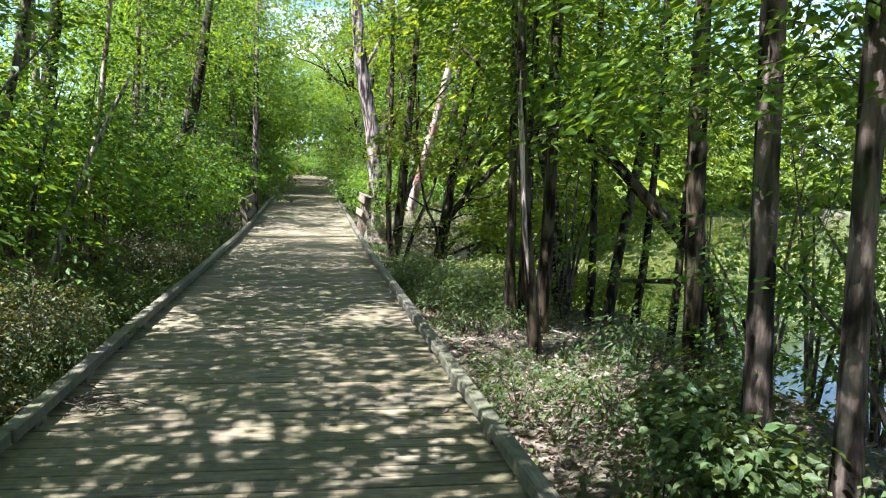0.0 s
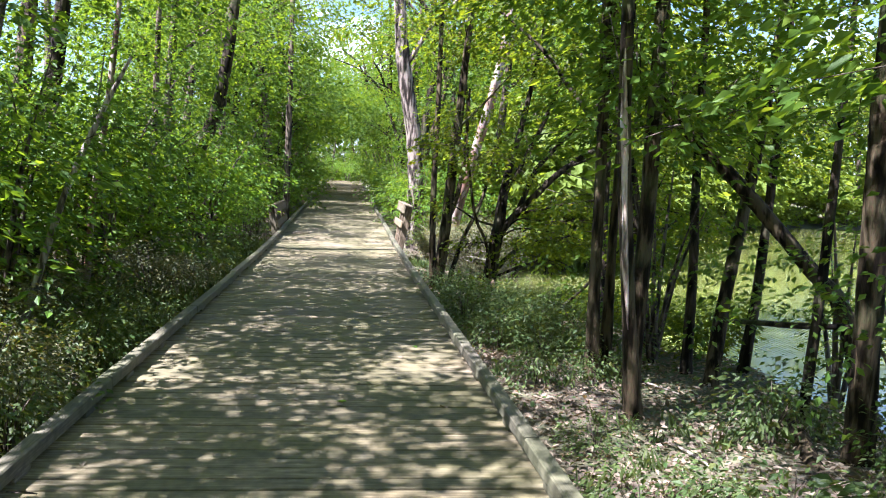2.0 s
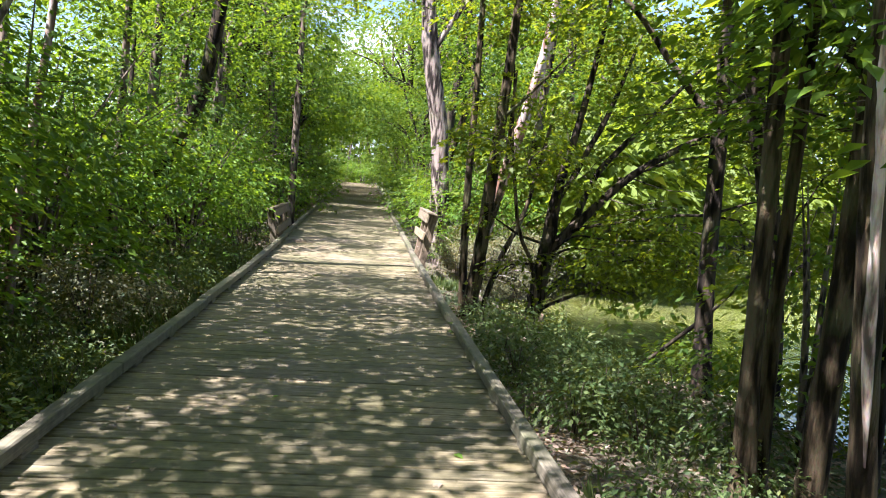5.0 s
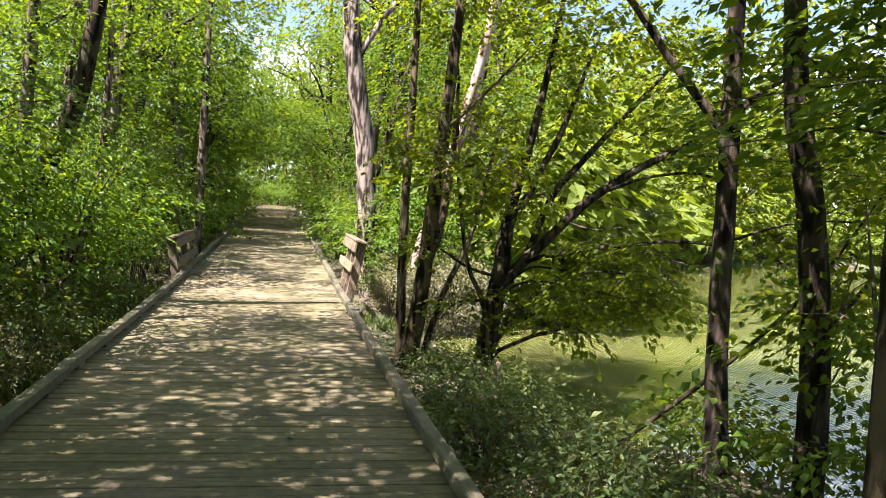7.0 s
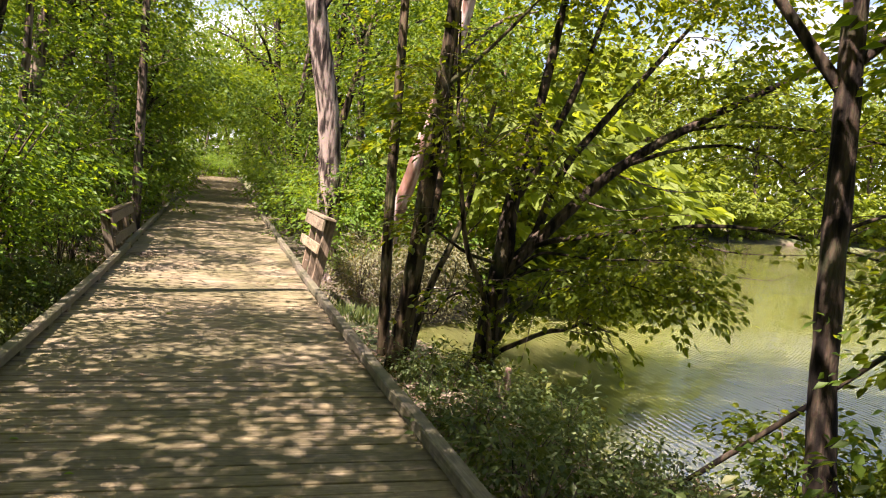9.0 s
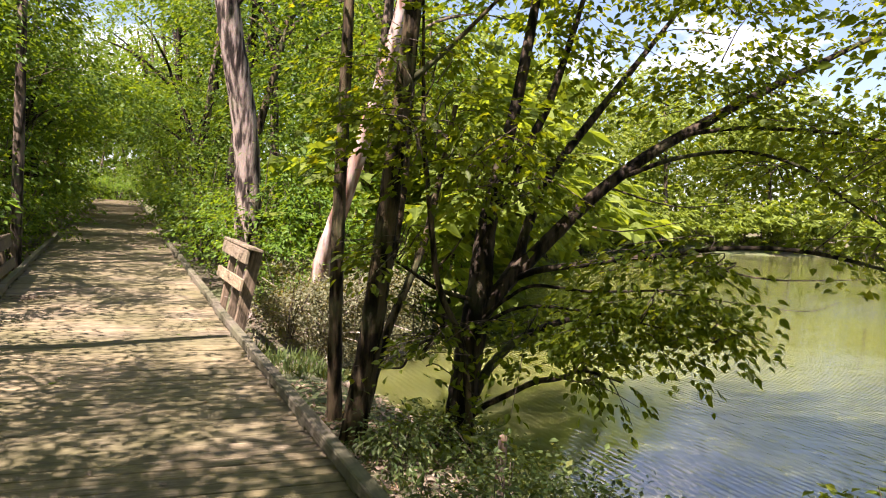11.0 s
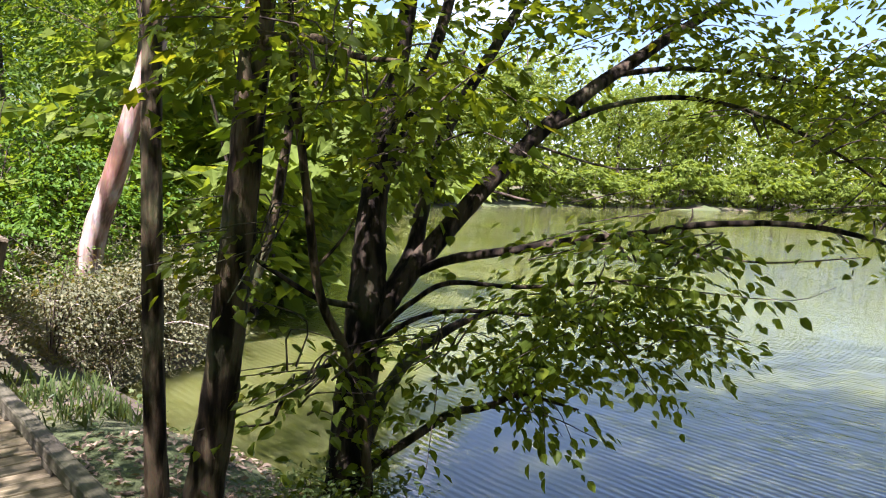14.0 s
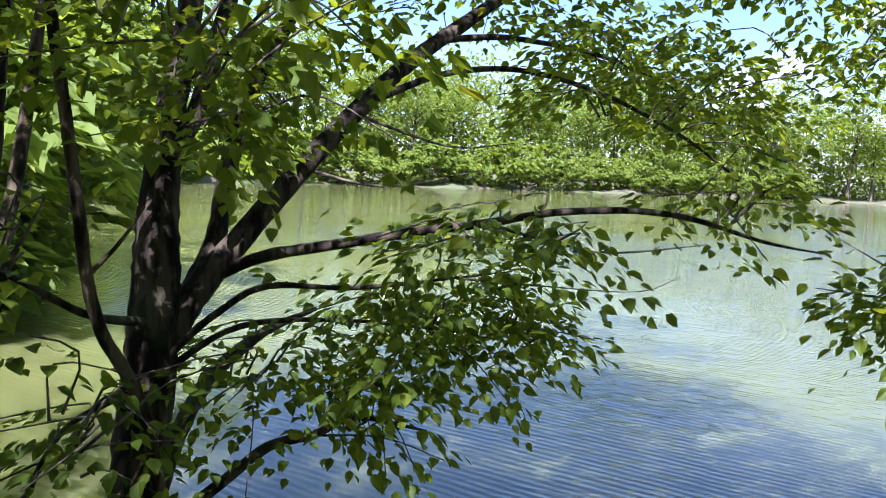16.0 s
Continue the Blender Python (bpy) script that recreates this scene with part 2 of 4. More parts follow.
def tube(ctrl, sides=9, n=5, rough=0.08, rng=None, flare=0.0):
    """Corners and quads of a tapered, slightly knobbly limb."""
    rng = rng or np.random.default_rng(1)
    p = curve_pts(ctrl, n)
    tang = np.gradient(p[:, :3], axis=0)
    tang /= np.linalg.norm(tang, axis=1)[:, None] + 1e-9
    ref = np.array([1.0, 0.2, 0.0])
    u = np.cross(tang, ref)
    u /= np.linalg.norm(u, axis=1)[:, None] + 1e-9
    v = np.cross(tang, u)
    a = np.linspace(0, 2 * np.pi, sides, endpoint=False)
    lobes = 1 + rough * (np.sin(a * 2 + rng.uniform(0, 6)) + 0.7 * np.sin(a * 3 + rng.uniform(0, 6)) + 0.5 * np.sin(a * 7 + rng.uniform(0, 6)))
    r = p[:, 3][:, None] * lobes[None] * (1 + rng.normal(0, rough * 0.5, (len(p), sides)))
    if flare:
        r[0] *= 1 + flare
        r[1] *= 1 + flare * 0.35
    V = p[:, None, :3] + r[..., None] * (np.cos(a)[None, :, None] * u[:, None] + np.sin(a)[None, :, None] * v[:, None])
    m = len(p)
    i, j = np.meshgrid(np.arange(m - 1), np.arange(sides), indexing="ij")
    j2 = (j + 1) % sides
    F = np.stack([i * sides + j, i * sides + j2, (i + 1) * sides + j2, (i + 1) * sides + j], -1).reshape(-1, 4)
    return V.reshape(-1, 3), F


def join(parts):
    V, F, k = [], [], 0
    for v, f in parts:
        V.append(v)
        F.append(f + k)
        k += len(v)
    return np.vstack(V), np.vstack(F)


DIAMOND = (np.array([(0, 0, 0), (0.27, 0.45, 0.07), (0, 1, -0.08), (-0.27, 0.45, 0.07)]), np.array([(0, 1, 2), (0, 2, 3)]))
OVAL = (np.array([(0, 0, 0), (0.31, 0.22, 0.06), (0.29, 0.56, 0.05), (0, 1, -0.14), (-0.29, 0.56, 0.05), (-0.31, 0.22, 0.06)]), np.array([(0, 1, 2, 3), (0, 3, 4, 5)]))
LOBED = (np.array([(0, 0, 0), (0.34, 0.02, 0.03), (0.26, 0.27, 0.02), (0.52, 0.55, -0.02), (0.22, 0.58, 0.03), (0.17, 0.70, 0.0), (0, 1, -0.12),
                   (-0.17, 0.70, 0.0), (-0.22, 0.58, 0.03), (-0.52, 0.55, -0.02), (-0.26, 0.27, 0.02), (-0.34, 0.02, 0.03)]),
         np.array([(0, 1, 2, 3, 4, 5, 6), (0, 6, 7, 8, 9, 10, 11)]))


def leaves(P, D, N, S, shape):
    """Leaves at P that point along D and face N, of length S."""
    D = D / (np.linalg.norm(D, axis=1)[:, None] + 1e-9)
    X = np.cross(D, N)
    X /= np.linalg.norm(X, axis=1)[:, None] + 1e-9
    Z = np.cross(X, D)
    s, f = shape
    V = P[:, None] + S[:, None, None] * (s[None, :, 0, None] * X[:, None] + s[None, :, 1, None] * D[:, None] + s[None, :, 2, None] * Z[:, None])
    F = f[None] + (np.arange(len(P)) * len(s))[:, None, None]
    return V.reshape(-1, 3), F.reshape(-1, f.shape[1])


def sprays(C, A, rng, k=14, length=0.5, width=0.22, size=0.09, shape=DIAMOND, droop=0.25, flat=0.45):
    """k leaves along each short twig that starts at C and runs along A."""
    n = len(C)
    A = A / (np.linalg.norm(A, axis=1)[:, None] + 1e-9)
    up = np.array([0, 0, 1.0])
    side = np.cross(A, up)
    side /= np.linalg.norm(side, axis=1)[:, None] + 1e-9
    u = rng.random((n, k))
    w = rng.normal(0, 1, (n, k)) * width * (1.1 - 0.6 * u)
    P = C[:, None] + A[:, None] * (u * length)[..., None] + side[:, None] * w[..., None]
    P[..., 2] += -droop * (u ** 2) * length + rng.normal(0, 0.05, (n, k)) * length / 0.5
    D = A[:, None] * (0.6 + rng.random((n, k)))[..., None] + side[:, None] * (np.sign(w) * rng.uniform(0.3, 1.4, (n, k)))[..., None]
    D[..., 2] += rng.normal(-0.25 - droop, 0.25, (n, k))
    N = up + rng.normal(0, flat, (n, k, 3))
    S = size * rng.uniform(0.6, 1.25, (n, k))
    return leaves(P.reshape(-1, 3), D.reshape(-1, 3), N.reshape(-1, 3), S.ravel(), shape)


def clump_points(rng, centre, radii, clumps, per, spread):
    """Points gathered in clumps through an ellipsoid, with gaps between the clumps."""
    d = rng.normal(0, 1, (clumps, 3))
    d /= np.linalg.norm(d, axis=1)[:, None]
    c = d * (rng.random(clumps) ** 0.45)[:, None] * radii
    p = c[:, None] + rng.normal(0, 1, (clumps, per, 3)).clip(-1.6, 1.6) * np.array(spread)
    out = c[:, None] * 0.6 + rng.normal(0, 0.6, (clumps, per, 3)) * np.array(radii) * 0.5
    out[..., 2] = rng.normal(0.0, 0.25, (clumps, per)) * np.abs(out[..., 0] + 0.3)
    return p.reshape(-1, 3) + np.asarray(centre), out.reshape(-1, 3)


# ---- plan ----
SHORE = [(5.4, 3), (5.6, 8), (5.3, 10), (4.3, 11.8), (3.3, 13.2), (3.3, 15.2), (2.9, 17), (3.3, 19.4), (4.4, 20.6), (6, 23), (9, 31), (14, 40),
         (22, 49), (36, 60), (52, 64), (75, 56), (100, 44), (128, 24), (135, -10), (90, -45), (30, -40), (9, -20), (6, -8)]


def inside(x, y):
    """Signed distance to the shore, positive over the pond."""
    x, y = np.asarray(x, float), np.asarray(y, float)
    best, odd = np.full(x.shape, 1e9), np.zeros(x.shape, bool)
    for (x0, y0), (x1, y1) in zip(SHORE, SHORE[1:] + SHORE[:1]):
        t = np.clip(((x - x0) * (x1 - x0) + (y - y0) * (y1 - y0)) / ((x1 - x0) ** 2 + (y1 - y0) ** 2), 0, 1)
        best = np.minimum(best, np.hypot(x - x0 - t * (x1 - x0), y - y0 - t * (y1 - y0)))
        if y0 != y1:
            odd ^= ((y0 > y) != (y1 > y)) & (x < (x1 - x0) * (y - y0) / (y1 - y0) + x0)
    return np.where(odd, best, -best)


WATER_Z = -0.8


def rise(y):
    """The gentle climb of the ground and boardwalk towards its far end."""
    y = np.asarray(y, float)
    return 0.0262 * (np.sqrt(np.clip(y - 15, 0, 54) ** 2 + 16) - 4)



def ground_z(x, y):
    x, y = np.asarray(x, float), np.asarray(y, float)
    d = inside(x, y) + 0.18 * np.sin(x * 1.7 + y * 1.1) + 0.1 * np.sin(y * 3.1 - x)
    s = np.clip((d + 1.0) / 2.0, 0, 1)
    s = s * s * (3 - 2 * s)
    land = -0.36 + 0.05 * np.sin(x * 1.3 + 0.7 * y) + 0.04 * np.sin(2.1 * y - 0.8 * x) + 0.5 * np.clip((-x - 5) / 12, 0, 1) + 0.4 * np.clip((-d - 6) / 15, 0, 1) * (x > 2)
    land = land + rise(y) * np.where(x > 2, np.clip(-d / 3, 0, 1), 1)
    return land * (1 - s) + (-1.25 - 0.6 * np.clip(d / 6, 0, 1)) * s


def gz(x, y):
    return float(ground_z(np.array([x]), np.array([y]))[0])


def axis_steps(lo, hi, fine_lo, fine_hi, fine):
    mid = np.arange(fine_lo, fine_hi + 1e-6, fine)
    a = fine_lo - np.cumsum(np.geomspace(fine, (fine_lo - lo) * 0.25, 24))
    b = fine_hi + np.cumsum(np.geomspace(fine, (hi - fine_hi) * 0.25, 24))
    return np.concatenate([a[::-1], mid, b])


gx, gy = axis_steps(-600, 700, -9, 9, 0.25), axis_steps(-500, 700, -5, 27, 0.25)
X, Y = np.meshgrid(gx, gy, indexing="ij")
G = np.stack([X, Y, ground_z(X, Y)], -1).reshape(-1, 3)
ii, jj = np.meshgrid(np.arange(len(gx) - 1), np.arange(len(gy) - 1), indexing="ij")
nn = len(gy)
GF = np.stack([ii * nn + jj, (ii + 1) * nn + jj, (ii + 1) * nn + jj + 1, ii * nn + jj + 1], -1).reshape(-1, 4)
ground = tagged(new("ground", mesh_np("ground", G, GF, M_GROUND, True)), "dark forest soil and muddy bank sloping to the pond", "ground", kind="structure")

bm = bmesh.new()
bm.faces.new([bm.verts.new((x + (4 if x > 60 else -1.5 if x < 7 else 0), y + (5 if y > 25 else 0), WATER_Z)) for x, y in SHORE])
me = bpy.data.meshes.new("water")
bm.to_mesh(me)
bm.free()
me.materials.append(M_WATER)
water = tagged(new("water", me), "murky green pond with fine ripples reflecting sky", "pond", kind="structure")

# ---- boardwalk ----
HALF, PITCH, Y0, Y1 = 1.35, 0.146, -6.0, 66.0
deck = base_of("boardwalk", (0, 0, 0), "weathered mossy plank boardwalk dappled with sun", "boardwalk", kind="structure")
rng = np.random.default_rng(11)
board_meshes = []
for i in range(5):
    board_meshes.append(box_mesh("board", 3.02 + 0.012 * i, PITCH - 0.011 - 0.002 * (i % 3), 0.038, M_BOARD, 0.004))
count = int((Y1 - Y0) / PITCH)
boards_from, rest = 8, []
for i in range(count):
    y = Y0 + (i + 0.5) * PITCH
    if boards_from <= i < boards_from + 300:
        b = attach("board", board_meshes[int(rng.integers(5))], deck)
        b.matrix_basis = pose(rng.normal(0, 0.008), y, float(rise(y)) - 0.019 + rng.normal(0, 0.0015), 1.4 * float(rise(y) > 0.03) + rng.normal(0, 0.35), rng.normal(0, 0.06), rng.normal(0, 0.08))
    else:
        v = np.array([(sx * 1.51, y + sy * 0.069, float(rise(y)) + sz) for sz in (-0.038, 0) for sx, sy in ((-1, -1), (1, -1), (1, 1), (-1, 1))])
        rest.append((v, np.array([(4, 5, 6, 7), (0, 1, 5, 4), (1, 2, 6, 5), (2, 3, 7, 6), (3, 0, 4, 7)])))
tagged(attach("far_boards", mesh_np("far_boards", *join(rest), M_BOARD), deck), kind="stuff")
for side in (-1, 1):
    y, k = Y0, 0
    while y < Y1:
        ln = 3.66 if side > 0 else 3.05
        c = attach("curb_rail", box_mesh("curb_rail", 0.098, ln - 0.012, 0.09, M_CURB, 0.01), deck, "grey wooden curb timber on blocks")
        c.matrix_basis = pose(side * (HALF + 0.049) + rng.normal(0, 0.008), y + ln / 2, float(rise(y + ln / 2)) + 0.082 + rng.normal(0, 0.004), math.degrees(math.atan2(float(rise(y + ln) - rise(y)), ln)) + rng.normal(0, 0.12), rng.normal(0, 1.0), rng.normal(0, 0.22))
        for q in (0.15, 0.5, 0.85):
            bl = attach("curb_block", box_mesh("curb_block", 0.09, 0.2, 0.04, M_CURB, 0.004), deck)
            bl.matrix_basis = pose(side * (HALF + 0.05), y + ln * q, float(rise(y + ln * q)) + 0.019)
        y += ln
    for a in np.arange(Y0, Y1 - 0.1, 6.0):
        jo = attach("joist", box_mesh("joist", 0.045, 6.0, 0.19, M_POST, 0), deck)
        jo.matrix_basis = pose(side * 1.42, a + 3, float(rise(a) + rise(a + 6)) / 2 - 0.15, math.degrees(math.atan2(float(rise(a + 6) - rise(a)), 6)))
for y in np.arange(Y0 + 1, 40, 2.4):
    for side in (-1, 1):
        z, up = gz(side * 1.3, y) - 0.2, float(rise(y)) - 0.04
        po = attach("pile", box_mesh("pile", 0.14, 0.14, up - z, M_POST, 0.008), deck)
        po.matrix_basis = pose(side * 1.3, y, (z + up) / 2)

# ---- guard rails ----
def guard_rail(name, side, y, posts, ht, label, boards):
    """A short leaning guard rail outside the curb: posts, two boards and a cap."""
    lean = 10 * side
    g = base_of(name, (side * 1.5, y, float(rise(y)) - 0.05), label, "railing", "leaning guard rails")
    g.rotation_euler = (0, radians(lean), 0)
    ln = posts * 0.85 - 0.55
    for i in range(posts):
        w = 0.14 if i == 0 else 0.095
        p = attach("post", box_mesh("post", w, w, ht + 0.3, M_POST, 0.008), g)
        p.matrix_basis = pose(0.02 * side, 0.05 + i * 0.85, (ht - 0.3) / 2, random.uniform(-2, 2), random.uniform(-1.5, 1.5))
    for z, hgt in ((ht - 0.11, 0.17), (ht - 0.47, 0.15)):
        r = attach("rail_board", box_mesh("rail_board", 0.038, ln + 0.25, hgt, boards, 0.005), g)
        r.matrix_basis = pose(-0.09 * side, ln / 2, z, random.uniform(-0.8, 0.8), 0, 0)
    c = attach("cap_board", box_mesh("cap_board", 0.19, ln + 0.3, 0.038, boards, 0.006), g)
    c.matrix_basis = pose(-0.02 * side, ln / 2, ht, 0.3, 3 * side, 0)


guard_rail("guard_rail", 1, 18.35, 3, 1.05, "short weathered guard rail leaning away from the boardwalk", M_RAIL)
guard_rail("guard_rail", -1, 20.4, 4, 0.8, "mossy guard rail half hidden by shrubs beside the boardwalk", M_POST)
guard_rail("guard_rail", -1, 33.0, 4, 0.8, "mossy guard rail half hidden by shrubs beside the boardwalk", M_POST)


# ---- trees ----
def tree(name, label, trunk, bark, limbs=(), clouds=(), leaf=None, shape=DIAMOND, size=0.09, seed=0, sides=16, twigs=(), flare=0.35, category="tree", group="", tight=0.16, flat=0.45, patch=()):
    """trunk and limbs: rows (x, y, z, radius) in the world; clouds: (centre, radii, clumps, sprays a clump)."""
    r = np.random.default_rng(seed)
    at = Vector(trunk[0][:3])
    e = base_of(name, at, label, category, group)
    o = np.array(at)

    def local(vf):
        return vf[0] - o, vf[1]
    stem = attach("trunk", mesh_np("trunk", *local(tube(trunk, sides, 9, 0.075, r, flare)), bark, True), e)
    if patch:
        attach("stripped_patch", mesh_np("stripped_patch", *local(tube(patch, 8, 6, 0.12, r)), B_STRIPPED, True), stem, "pale patch of stripped bark")
    held = None
    for c in limbs:
        held = attach("limb", mesh_np("limb", *local(tube(c, 8, 6, 0.07, r)), bark, True), e)
    if twigs:
        for c in twigs:
            attach("twig", mesh_np("twig", *local(tube(c, 5, 4, 0.05, r)), B_TWIG, True), held or e)
    parts, stems = [], []
    for centre, radii, clumps, per in clouds:
        P, A = clump_points(r, centre, np.array(radii), clumps, per, np.array(radii) * tight + 0.06)
        parts.append(sprays(P, A, r, 14, 0.45 * size / 0.09, 0.16 * size / 0.09, size, shape, flat=flat))
        for i in range(0, len(P), max(1, len(P) // 9)):
            q = P[i] + A[i] / (np.linalg.norm(A[i]) + 1e-9) * 0.4
            b = P[i] * 0.45 + np.array(centre) * 0.55 - np.array((0, 0, 0.25 * radii[2]))
            stems.append(tube([(*b, 0.008), (*(P[i] * 0.7 + b * 0.3 + (0.05, -0.04, 0.09)), 0.005), (*q, 0.003)], 4, 3, 0.05, r))
    if stems:
        tagged(attach("branchwork", mesh_np("branchwork", *local(join(stems)), B_TWIG, True), e), kind="stuff")
    if parts:
        attach("crown", mesh_np("crown", *local(join(parts)), leaf or L_WOODS), e)
    return e


BROWN_T = "slim brown-barked tree on the pond bank"

# the many-limbed tree that leans over the water
tree("maple_tree", "dark many-limbed maple leaning over the pond edge",
     [(2.86, 14.9, -1.25, 0.17), (2.93, 14.92, -0.8, 0.145), (2.98, 14.95, -0.35, 0.13), (3.03, 14.97, 0.08, 0.122), (3.11, 15.0, 0.62, 0.116), (3.16, 15.02, 0.96, 0.108), (3.19, 15.05, 1.29, 0.092),
      (3.27, 15.08, 1.77, 0.07), (3.41, 15.1, 2.33, 0.056), (3.6, 15.2, 3.1, 0.048), (3.9, 15.4, 4.6, 0.03), (4.1, 15.5, 6.2, 0.015)], B_DARK,
     [[(3.2, 15.07, 1.3, 0.062), (3.32, 15.1, 1.6, 0.052), (3.48, 15.12, 1.85, 0.048), (3.69, 15.2, 2.27, 0.045), (4.0, 15.3, 2.88, 0.04), (4.5, 15.5, 4.2, 0.02)],
      [(3.2, 15.0, 0.72, 0.07), (3.36, 15.0, 0.93, 0.062), (3.53, 15.02, 1.18, 0.055), (3.67, 15.08, 1.54, 0.052), (3.87, 15.13, 1.96, 0.048), (4.24, 15.25, 2.37, 0.044), (4.79, 15.4, 2.95, 0.038), (5.8, 15.7, 4.0, 0.02)],
      [(3.12, 14.98, 0.6, 0.08), (3.25, 14.96, 0.8, 0.074), (3.41, 14.93, 1.0, 0.07), (3.66, 14.86, 1.28, 0.064), (3.9, 14.75, 1.58, 0.059), (4.2, 14.64, 1.9, 0.055), (4.6, 14.6, 2.2, 0.05), (5.07, 14.57, 2.48, 0.046), (6.05, 14.5, 3.02, 0.036), (7.6, 14.4, 3.8, 0.02), (9.0, 14.3, 4.4, 0.008)],
      [(3.4, 14.92, 1.0, 0.036), (3.61, 14.76, 1.11, 0.03), (3.82, 14.5, 1.18, 0.028), (4.07, 14.05, 1.29, 0.025), (4.29, 13.85, 1.33, 0.022), (4.57, 13.47, 1.42, 0.019), (4.96, 13.0, 1.43, 0.016), (5.68, 12.6, 1.27, 0.01), (6.1, 12.3, 1.2, 0.005)],
      [(3.03, 14.93, -0.2, 0.055), (3.13, 14.94, -0.03, 0.048), (3.32, 15.02, 0.19, 0.044), (3.64, 15.12, 0.41, 0.04), (4.12, 15.2, 0.56, 0.03), (4.59, 15.2, 0.64, 0.015)],
      [(2.99, 14.9, -0.3, 0.04), (3.14, 14.78, -0.12, 0.03), (3.31, 14.72, -0.02, 0.028), (3.58, 14.64, 0.12, 0.026), (3.71, 14.45, 0.19, 0.022), (3.84, 14.27, 0.29, 0.016), (3.95, 13.9, 0.27, 0.006)],
      [(5.0, 14.57, 2.44, 0.026), (5.35, 14.4, 2.51, 0.022), (5.65, 14.25, 2.53, 0.02), (6.33, 13.98, 2.52, 0.018), (7.03, 13.7, 2.41, 0.014), (8.0, 13.45, 2.2, 0.008)],
      [(4.35, 14.6, 2.0, 0.024), (4.82, 14.42, 2.2, 0.02), (5.3, 14.15, 2.28, 0.018), (5.45, 13.65, 2.15, 0.015), (5.3, 13.1, 1.9, 0.011), (5.4, 12.75, 1.65, 0.006)],
      [(3.12, 14.92, 0.6, 0.022), (3.2, 14.86, 0.72, 0.02), (3.31, 14.75, 0.86, 0.018), (3.49, 14.6, 0.99, 0.016), (3.87, 14.35, 0.97, 0.013), (4.31, 14.0, 1.02, 0.008), (4.64, 13.8, 1.05, 0.004)],
      [(3.1, 14.93, 0.55, 0.02), (3.4, 14.7, 0.78, 0.016), (3.8, 14.4, 0.8, 0.012), (4.3, 14.1, 0.72, 0.008), (4.8, 13.95, 0.6, 0.004)],
      [(3.05, 14.96, 0.82, 0.022), (2.68, 14.84, 0.92, 0.018), (2.39, 14.76, 1.08, 0.014), (2.2, 14.72, 1.2, 0.01), (2.05, 14.7, 1.4, 0.005)],
      [(2.98, 14.95, 0.5, 0.018), (2.58, 14.82, 0.48, 0.013), (2.41, 14.77, 0.36, 0.011), (2.33, 14.74, 0.27, 0.009), (2.13, 14.7, 0.29, 0.005)]],
     [((4.25, 14.15, 0.78), (0.78, 0.42, 0.3), 21, 4), ((3.75, 14.35, 0.32), (0.42, 0.4, 0.22), 9, 3), ((3.5, 14.7, 0.6), (0.4, 0.35, 0.3), 6, 3), ((4.75, 13.85, 0.72), (0.4, 0.3, 0.25), 9, 3),
      ((4.5, 13.7, 1.25), (0.7, 0.5, 0.2), 10, 3), ((5.4, 12.8, 1.45), (0.6, 0.5, 0.2), 6, 3), ((5.3, 13.3, 2.0), (0.5, 0.6, 0.25), 10, 3), ((6.3, 13.9, 2.45), (1.2, 0.6, 0.35), 22, 4), ((7.6, 13.3, 2.3), (1.0, 0.7, 0.5), 20, 4),
      ((5.2, 14.6, 3.0), (1.3, 0.9, 0.5), 20, 4), ((6.3, 14.8, 4.0), (2.4, 1.8, 0.8), 40, 5), ((4.0, 15.2, 3.9), (1.6, 1.4, 0.8), 32, 5), ((8.4, 14.0, 4.6), (1.9, 1.8, 0.8), 26, 5),
      ((6.3, 12.7, 3.1), (1.2, 0.8, 0.45), 22, 4), ((7.2, 12.4, 2.6), (0.9, 0.7, 0.4), 16, 3), ((2.5, 14.75, 0.55), (0.35, 0.3, 0.4), 7, 2), ((2.65, 14.6, -0.4), (0.4, 0.3, 0.25), 9, 3), ((3.5, 15.1, 2.0), (0.6, 0.5, 0.4), 9, 3), ((2.3, 14.7, 1.35), (0.4, 0.35, 0.3), 6, 2)],
     L_MAPLE, OVAL, 0.084, 3, tight=0.11,
     twigs=[[(4.35, 13.8, 1.33, 0.011), (4.52, 13.55, 1.26, 0.009), (4.91, 13.3, 1.19, 0.007), (5.48, 12.9, 1.24, 0.003)], [(4.31, 14.0, 1.02, 0.007), (4.7, 13.6, 0.98, 0.005), (5.15, 13.2, 0.95, 0.003), (5.3, 13.0, 1.05, 0.002)],
            [(4.96, 13.0, 1.43, 0.008), (5.05, 12.85, 1.6, 0.005), (5.2, 12.7, 1.85, 0.003)], [(3.71, 14.45, 0.19, 0.008), (4.0, 14.2, 0.15, 0.005), (4.15, 13.9, 0.05, 0.003)],
            [(3.9, 14.75, 1.58, 0.01), (4.2, 14.4, 1.5, 0.007), (4.6, 14.0, 1.62, 0.003)], [(4.2, 14.64, 1.9, 0.01), (4.7, 14.3, 1.75, 0.007), (5.2, 14.1, 1.8, 0.003)]])

